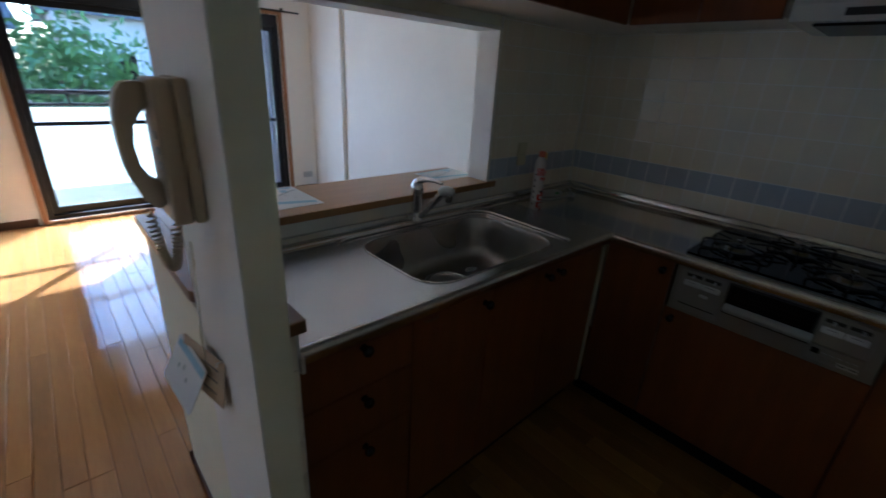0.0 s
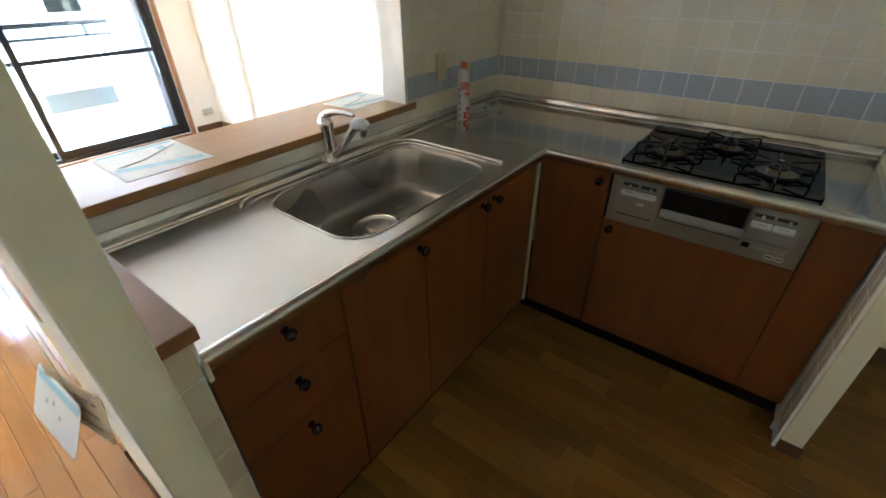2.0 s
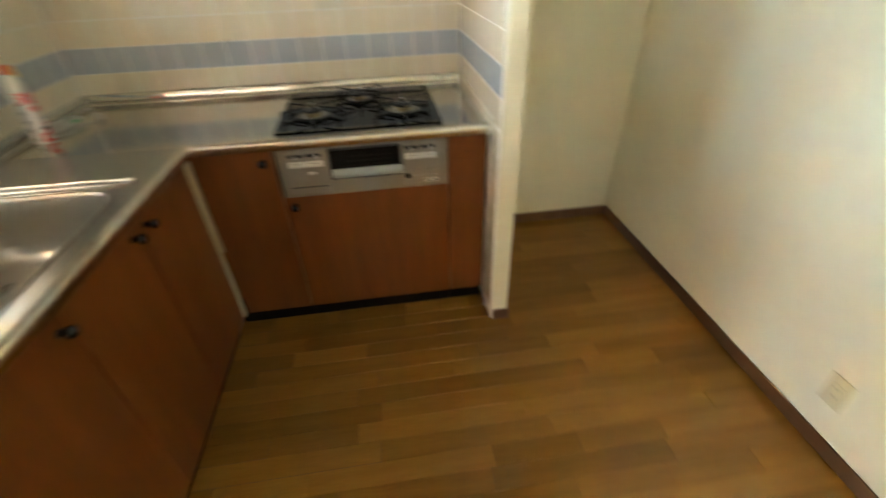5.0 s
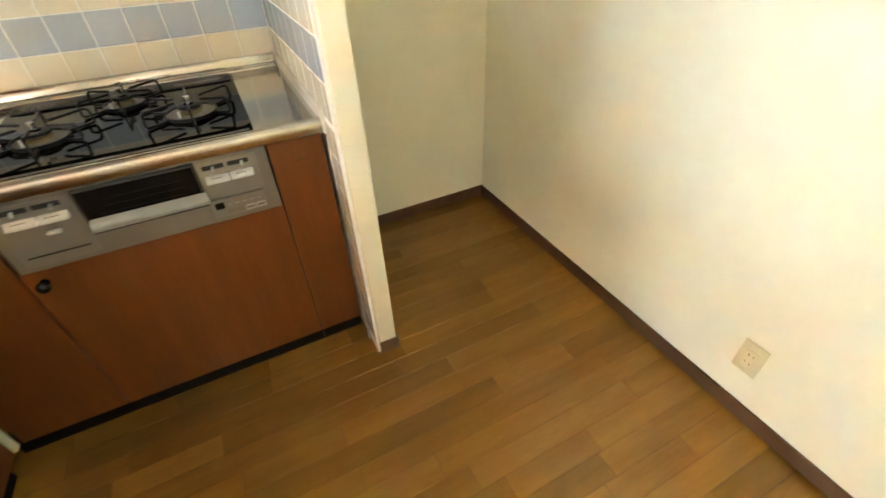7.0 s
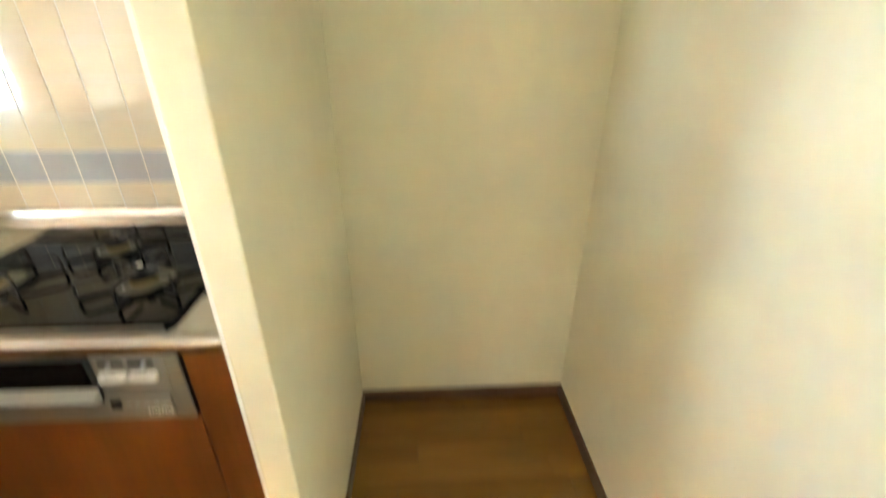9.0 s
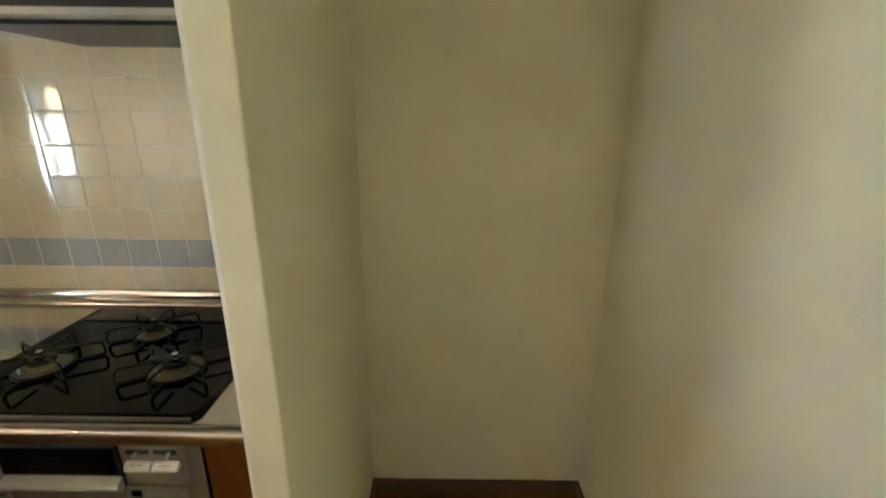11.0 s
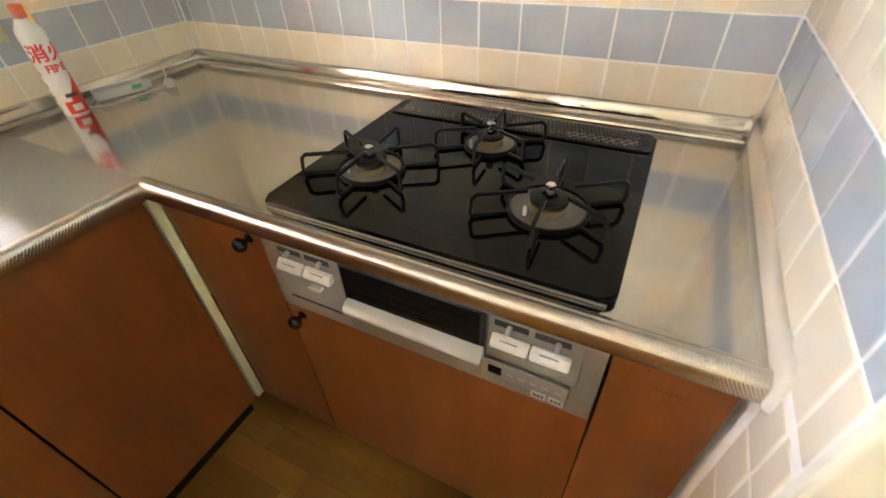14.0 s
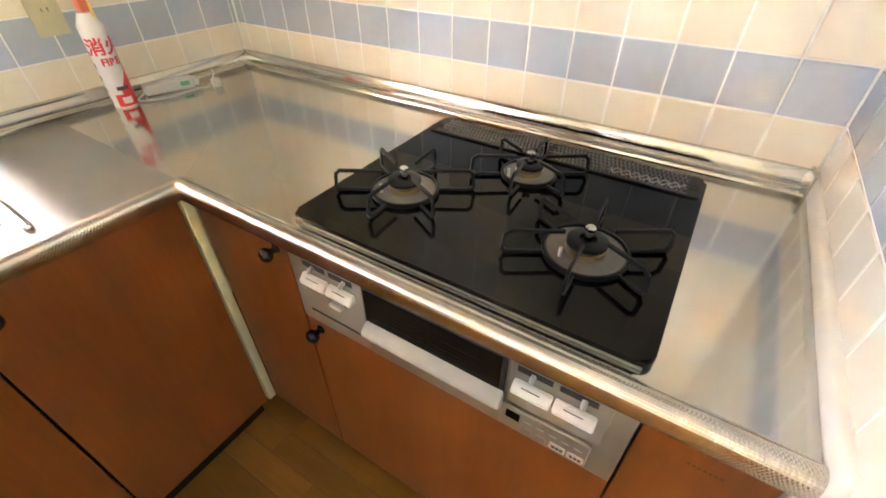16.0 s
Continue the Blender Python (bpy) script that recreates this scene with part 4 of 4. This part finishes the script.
def card_pocket():
    o = thing("card_pocket", "small pocket holding a white card and a brown leaflet", "card holder", (0.52, -2.1805, 0.85))
    M = pose(0.0, -0.024, 0.0, -10, 0, 11)
    leaf = part("leaflet", moved(box(-0.085, 0.085, -0.0015, 0.0, -0.048, 0.05), M), brown_paper, o, "brown printed leaflet")
    for k in range(3):
        part("print_bar", moved(box(0.0, 0.06, -0.002, -0.0016, -0.03 + 0.026 * k, -0.0265 + 0.026 * k), M), print_dark, leaf)
    part("hook", tube([(0.07, 0.0, 0.052), (0.07, -0.012, 0.052), (0.07, -0.014, 0.044)], 0.002, 6), white_plastic, o)
    M = pose(-0.045, -0.052, -0.022, -24, 8, 4)
    c = part("card", moved(slab(rounded_rect(-0.075, 0.075, -0.055, 0.055, 0.01, 4), -0.0006, 0.0006), M @ pose(0, 0, 0, 90, 0, 0)), paper, o, "white card with a blue band")
    part("print_band", moved(box(-0.066, 0.07, -0.0012, -0.0008, 0.032, 0.048), M), print_blue, c)
    for x, z in ((-0.035, -0.005), (-0.012, 0.004), (0.012, -0.012)):
        part("print_bar", moved(box(x, x + 0.008, -0.0012, -0.0008, z, z + 0.010), M), print_grey, c)
    return o


card_pocket()


# ---- papers on the ledge ----
def map_sheet(at, rz, w, h, seed):
    o = thing("map_leaflet", "pale blue and white printed map sheet lying on the ledge", "leaflet", at, rz=rz, group="maps on the ledge")
    part("sheet", box(-w / 2, w / 2, -h / 2, h / 2, 0.0, 0.0012), paper, o)
    rng = random.Random(seed)
    b = bmesh.new()
    extrude_profile([(-w * 0.05, -h * 0.46), (w * 0.07, -h * 0.46), (w * 0.30, h * 0.44), (w * 0.20, h * 0.44)], (1, 0, 0), (0, 1, 0), (0, 0, 1), 0.0003, (w * 0.12, 0, 0.0013), b)
    part("printed_river", b, print_blue, o)
    part("printed_border", box(-w * 0.46, -w * 0.40, -h * 0.45, h * 0.45, 0.0013, 0.0016), print_blue, o)
    part("printed_road", tube([(-w * 0.30, h * 0.45, 0.0014), (-w * 0.12, h * 0.12, 0.0014), (0.0, -h * 0.08, 0.0014), (w * 0.05, -h * 0.4, 0.0014)], 0.0022, 5), print_grey, o)
    part("printed_block", box(-w * 0.34, -w * 0.22, h * 0.20, h * 0.30, 0.0013, 0.0017), print_blue, o)
    for i in range(16):
        x, y = rng.uniform(-0.36, 0.1) * w, rng.uniform(-0.4, 0.4) * h
        part("print_bar", box(x, x + rng.uniform(0.006, 0.014), y, y + 0.002, 0.0013, 0.0016), print_grey, o)
    return o


map_sheet((-0.215, -1.735, 0.9741), 0, 0.29, 0.25, 4)
map_sheet((-0.22, -0.845, 0.9741), 4, 0.19, 0.26, 9)


# ---- fire spray can, charger, outlets ----
def spray_can():
    o = thing("fire_spray_can", "red and white fire-extinguishing spray can on the worktop", "spray can", (0.100, -0.476, CT))
    r = 0.029
    part("body", lathe([(r - 0.002, 0.0), (r, 0.003), (r, 0.198), (r - 0.004, 0.207), (0.017, 0.222), (0.016, 0.226), (0.0001, 0.226)], 32), can_white, o, "", True)
    z = CT
    def wrap(a0, a1, prof):
        """A printed patch that follows the can; prof gives lower and upper height along it."""
        b = bmesh.new()
        n = 16
        lo, hi = [], []
        for i in range(n + 1):
            u = i / n
            a = radians(a0 + (a1 - a0) * u)
            l, h = prof(u)
            lo.append(b.verts.new(((r + 0.0004) * math.cos(a), (r + 0.0004) * math.sin(a), l)))
            hi.append(b.verts.new(((r + 0.0004) * math.cos(a), (r + 0.0004) * math.sin(a), h)))
        for i in range(n):
            b.faces.new((lo[i], lo[i + 1], hi[i + 1], hi[i]))
        return b
    part("label_foot", wrap(-52, 105, lambda u: (0.004, 0.036)), can_red, o, "red printed base")
    part("label_sweep", wrap(-14, 105, lambda u: (0.036, 0.045 + 0.10 * u)), can_red, o)
    part("label_box", wrap(-26, 18, lambda u: (0.012, 0.028)), can_white, o)
    part("label_band", wrap(-32, 26, lambda u: (0.046, 0.056)), print_dark, o)
    for k in range(5):
        part("print_bar", wrap(-100, -86, lambda u, k=k: (0.012 + k * 0.03, 0.024 + k * 0.03)), print_dark, o)
    def curved(b):
        for v in b.verts:
            a = v.co.x / r + radians(-2)
            v.co = Vector(((r + 0.0007 + v.co.z) * math.cos(a), (r + 0.0007 + v.co.z) * math.sin(a), v.co.y))
        return b
    part("lettering", curved(text_bm("\u6d88\u706b", 0.042, Matrix.Translation((0, 0.150, 0)), 0.0004, 0.0012)), can_red, o, "large red characters")
    part("lettering", curved(text_bm("FIRE", 0.024, Matrix.Translation((0, 0.116, 0)), 0.0004, 0.0009)), can_red, o)
    part("nozzle", box(-0.014, 0.018, -0.011, 0.011, 0.226, 0.256, 0.006), can_orange, o, "orange nozzle cap", True)
    part("tag", box(0.002, 0.024, 0.008, 0.013, 0.214, 0.250, 0.002), can_yellow, o, "yellow safety tag", True)
    return o


spray_can()
ch = thing("extension_lead", "white plug unit with a green mark and a loose cable", "extension lead", (0.090, -0.335, CT), rz=72)
part("body", box(-0.075, 0.06, -0.022, 0.022, 0.0, 0.03, 0.007), white_plastic, ch, "", True)
part("mark", box(0.02, 0.045, -0.0228, -0.0221, 0.012, 0.024), print_green, ch)
part("socket", box(0.0595, 0.074, -0.018, 0.018, 0.004, 0.026, 0.006), white_plastic, ch, "", True)
cab = [(-0.075, -0.02, 0.012), (-0.10, -0.05, 0.004), (-0.05, -0.075, 0.004), (0.02, -0.06, 0.004), (0.06, -0.045, 0.004), (0.09, -0.05, 0.006), (0.115, -0.03, 0.03), (0.118, -0.012, 0.04)]
fine = []
for i in range(len(cab) - 1):
    p0, p1, p2, p3 = (Vector(cab[max(0, min(len(cab) - 1, i + k))]) for k in (-1, 0, 1, 2))
    for s in range(6):
        u = s / 6
        fine.append(0.5 * ((2 * p1) + (p2 - p0) * u + (2 * p0 - 5 * p1 + 4 * p2 - p3) * u * u + (3 * p1 - p0 - 3 * p2 + p3) * u ** 3))
fine.append(Vector(cab[-1]))
part("cable", tube(fine, 0.0026, 8), white_plastic, ch, "", True)
part("plug", box(0.098, 0.122, -0.066, -0.040, 0.0005, 0.024, 0.005), white_plastic, ch, "", True)


def outlet(name, label, m, tilt=0.0, holes=1, colour=None):
    """A wall plate lying in its local xz plane, facing -y."""
    o = thing(name, label, "outlet")
    o.matrix_world = m
    part("plate", box(-0.035, 0.035, -0.007, 0, -0.058, 0.058, 0.003), colour or ivory, o, "", True)
    part("insert", box(-0.017, 0.017, -0.009, -0.0071, -0.032, 0.032, 0.0015, 1), colour or ivory, o)
    for k in range(holes):
        zc = (k - (holes - 1) / 2) * 0.03
        for x in (-0.0065, 0.0065):
            part("slot", box(x - 0.001, x + 0.001, -0.0096, -0.0091, zc - 0.004, zc + 0.004), slot_dark, o)
    for zc in (-0.046, 0.046):
        part("screw", moved(lathe([(0.003, 0), (0.0028, 0.001), (0.0001, 0.0012)], 10), pose(0, -0.0071, zc, 90, 0, 0)), colour or ivory, o)
    return o


outlet("wall_outlet", "ivory wall outlet plate set in the tiles", pose(0.0035, -0.522, 1.092, 0, 0, 90))
outlet("wall_outlet", "ivory double wall outlet near the floor", pose(XE, -1.488, 0.232, 0, 0, -90), holes=2)
outlet("wall_outlet", "white wall outlet beside the sliding door", pose(WX, 0.045, 0.20, 0, 0, 90) @ pose(0, 0, 0, 0, 90, 0), colour=white_plastic, holes=2)

# ---- wall tiles ----
def tile_mesh(w, h, material, name):
    """One glazed tile, its face at local y = 0 facing -y, with softly rounded edges."""
    b = bmesh.new()
    t, c = 0.007, 0.0030
    o = [b.verts.new((x, t, z)) for x, z in ((0, 0), (w, 0), (w, h), (0, h))]
    m1 = [b.verts.new((x, c * 0.75, z)) for x, z in ((0, 0), (w, 0), (w, h), (0, h))]
    k = c * 0.45
    m2 = [b.verts.new((x, c * 0.2, z)) for x, z in ((k, k), (w - k, k), (w - k, h - k), (k, h - k))]
    m3 = [b.verts.new((x, 0, z)) for x, z in ((c, c), (w - c, c), (w - c, h - c), (c, h - c))]
    for a, d in ((o, m1), (m1, m2), (m2, m3)):
        for i in range(4):
            b.faces.new((a[i], a[(i + 1) % 4], d[(i + 1) % 4], d[i]))
    b.faces.new(m3)
    bmesh.ops.recalc_face_normals(b, faces=b.faces)
    if b.faces[-1].normal.y > 0:
        bmesh.ops.reverse_faces(b, faces=b.faces)
    me = bpy.data.meshes.new(name)
    b.to_mesh(me)
    b.free()
    for p in me.polygons[4:12]:
        p.use_smooth = True
    me.materials.append(material)
    return me


P, J, Z0 = 0.1016, 0.0026, 0.878
meshes = {}
rt = random.Random(11)


def tile_field(parent, frame_m, u0, u1, v0, v1, anchor_u, anchor_v):
    """Tiles on a wall: frame_m maps (u, depth, v) to the world; courses start at the anchors."""
    i0 = math.floor((u0 - anchor_u) / P + 1e-6)
    j0 = math.floor((v0 - anchor_v) / P + 1e-6)
    i = i0
    while anchor_u + i * P < u1 - 0.004:
        j = j0
        while anchor_v + j * P < v1 - 0.004:
            a, d = max(u0, anchor_u + i * P), min(u1, anchor_u + (i + 1) * P)
            c, e = max(v0, anchor_v + j * P), min(v1, anchor_v + (j + 1) * P)
            if u1 - d < 0.012:
                d = u1
            if d - a > 0.008 and e - c > 0.008:
                blue = abs(anchor_v + j * P - (Z0 + P)) < 0.01
                key = (round(d - a, 4), round(e - c, 4), blue)
                if key not in meshes:
                    meshes[key] = tile_mesh(d - a - J, e - c - J, tile_blue if blue else tile_cream, "tile")
                ob = new("tile", meshes[key])
                ob.parent = parent
                ob.matrix_world = frame_m @ Matrix.Translation((a + J / 2, 0, c + J / 2)) @ Euler((rt.gauss(0, 0.0011), 0, rt.gauss(0, 0.0011))).to_matrix().to_4x4()
            j += 1
        i += 1


TT = 1.70
structure("tile_bed", box(0.0, 1.684, 0.0016, YN - 0.0005, 0.83, TT), grout, "pale grout bed of the back wall")
structure("tile_bed_serving", box(-0.0105, -0.0016, OP[1] + 0.007, 0.0025, 0.83, TT), grout, "pale grout bed beside the serving opening")
structure("tile_bed_pier", box(1.6746, 1.6835, -0.757, 0.0025, 0.0, TT), grout, "pale grout bed on the wing wall")
structure("tile_bed_low", box(0.6195, 0.626, -2.1155, -2.0455, 0.0, 0.9435), grout, "pale grout bed on the low wall end")
structure("tile_bed_low_side", box(0.0, 0.619, -2.0445, -2.038, CT, 0.943), grout, "pale grout bed on the low wall side")
tile_field(wall_back, Matrix.Identity(4), 0.003, 1.672, Z0, TT, -0.062, Z0)
# serving wall, u runs along -y, faces +x
tile_field(wall_serving, Matrix(((0, -1, 0, 0), (1, 0, 0, OP[1] + 0.008), (0, 0, 1, 0), (0, 0, 0, 1))), 0.0, -OP[1] - 0.009, Z0, TT, 0.03, Z0)
# wing wall, faces -x
tile_field(wall_pier, Matrix(((0, 1, 0, 1.673), (-1, 0, 0, -0.003), (0, 0, 1, 0), (0, 0, 0, 1))), 0.0, 0.753, Z0, TT, 0.0, Z0)
tile_field(wall_pier, Matrix(((0, 1, 0, 1.673), (-1, 0, 0, -0.003), (0, 0, 1, 0), (0, 0, 0, 1))), 0.648, 0.753, 0.062, Z0 - 0.012, 0.0, Z0 - 9 * P)
# end of the low wall, faces +x
tile_field(wall_low, Matrix(((0, -1, 0, 0.629), (1, 0, 0, -2.1155), (0, 0, 1, 0), (0, 0, 0, 1))), 0.0, 0.070, 0.0, 0.9435, -0.02, 0.9435 - 10 * P)

# ---- floor strips ----
PW, PL = 0.0757, 0.303


def strip_mesh(l):
    b = bmesh.new()
    c, t = 0.0009, 0.004
    w = PW - 0.0010
    o = [b.verts.new((x, y, -t)) for x, y in ((0, 0), (l, 0), (l, w), (0, w))]
    m1 = [b.verts.new((x, y, -c)) for x, y in ((0, 0), (l, 0), (l, w), (0, w))]
    m2 = [b.verts.new((x, y, 0)) for x, y in ((c, c), (l - c, c), (l - c, w - c), (c, w - c))]
    for a, d in ((o, m1), (m1, m2)):
        for i in range(4):
            b.faces.new((a[i], a[(i + 1) % 4], d[(i + 1) % 4], d[i]))
    b.faces.new(m2)
    return b


rs = random.Random(21)
rest = {"strips": ([], []), "boards": ([], [])}
shared = {}
count = 0


def flat_board(kind, xs, xe, y, w):
    v, f = rest[kind]
    q, i = (0.0018 if kind == "boards" else 0.0009), len(v)
    x1 = xe - 0.0008
    v += [(xs, y, -q), (x1, y, -q), (x1, y + w, -q), (xs, y + w, -q), (xs + q, y + q, 0), (x1 - q, y + q, 0), (x1 - q, y + w - q, 0), (xs + q, y + w - q, 0)]
    f += [(i + 4, i + 5, i + 6, i + 7), (i, i + 1, i + 5, i + 4), (i + 1, i + 2, i + 6, i + 5), (i + 2, i + 3, i + 7, i + 6), (i + 3, i, i + 4, i + 7)]


# kitchen strips
for r in range(int((0.34 - YS) / PW) + 1):
    y = -0.070 + PW * 3 - PW * r + 0.0068
    x = -0.12 - rs.uniform(0, PL)
    left = 0.0 if y > -2.16 else 0.78
    while x < XE:
        l = PL * rs.choice((1, 1, 2, 2, 3))
        xe, xs = min(x + l, XE), max(x, left)
        if xe - xs > 0.01 and y < 0.012 and y > YS:
            if xs > 0.45 and y > -1.95 and count < 300:
                key = round(xe - xs, 4)
                if key not in shared:
                    q = strip_mesh(key - 0.0008)
                    bmesh.ops.recalc_face_normals(q, faces=q.faces)
                    shared[key] = bpy.data.meshes.new("plank")
                    q.to_mesh(shared[key])
                    q.free()
                    shared[key].materials.append(floor_wood)
                ob = new("plank", shared[key])
                ob.parent = floor
                ob.location = (xs, y, 0)
                count += 1
            else:
                flat_board("strips", xs, xe, y, PW - 0.001)
        x += l
# longer boards of the living room
BW = PW
for r in range(int((0.34 - YS) / BW) + 2):
    y = 0.2315 - BW * (r + 1) + 0.0046
    x = WX - rs.uniform(0, 1.8)
    right = 0.0 if y > -2.16 else 0.78
    while x < right:
        xe, xs = min(x + 1.818, right), max(x, WX)
        if xe - xs > 0.01 and y > YS:
            flat_board("boards", xs, xe, y, BW - 0.0014)
        x += 1.818
for kind, material in (("strips", floor_wood), ("boards", living_wood)):
    me = bpy.data.meshes.new("planks_" + kind)
    me.from_pydata(rest[kind][0], [], rest[kind][1])
    me.materials.append(material)
    ob = new("planks_" + kind, me)
    ob.parent = floor
    tagged(ob, kind="stuff")
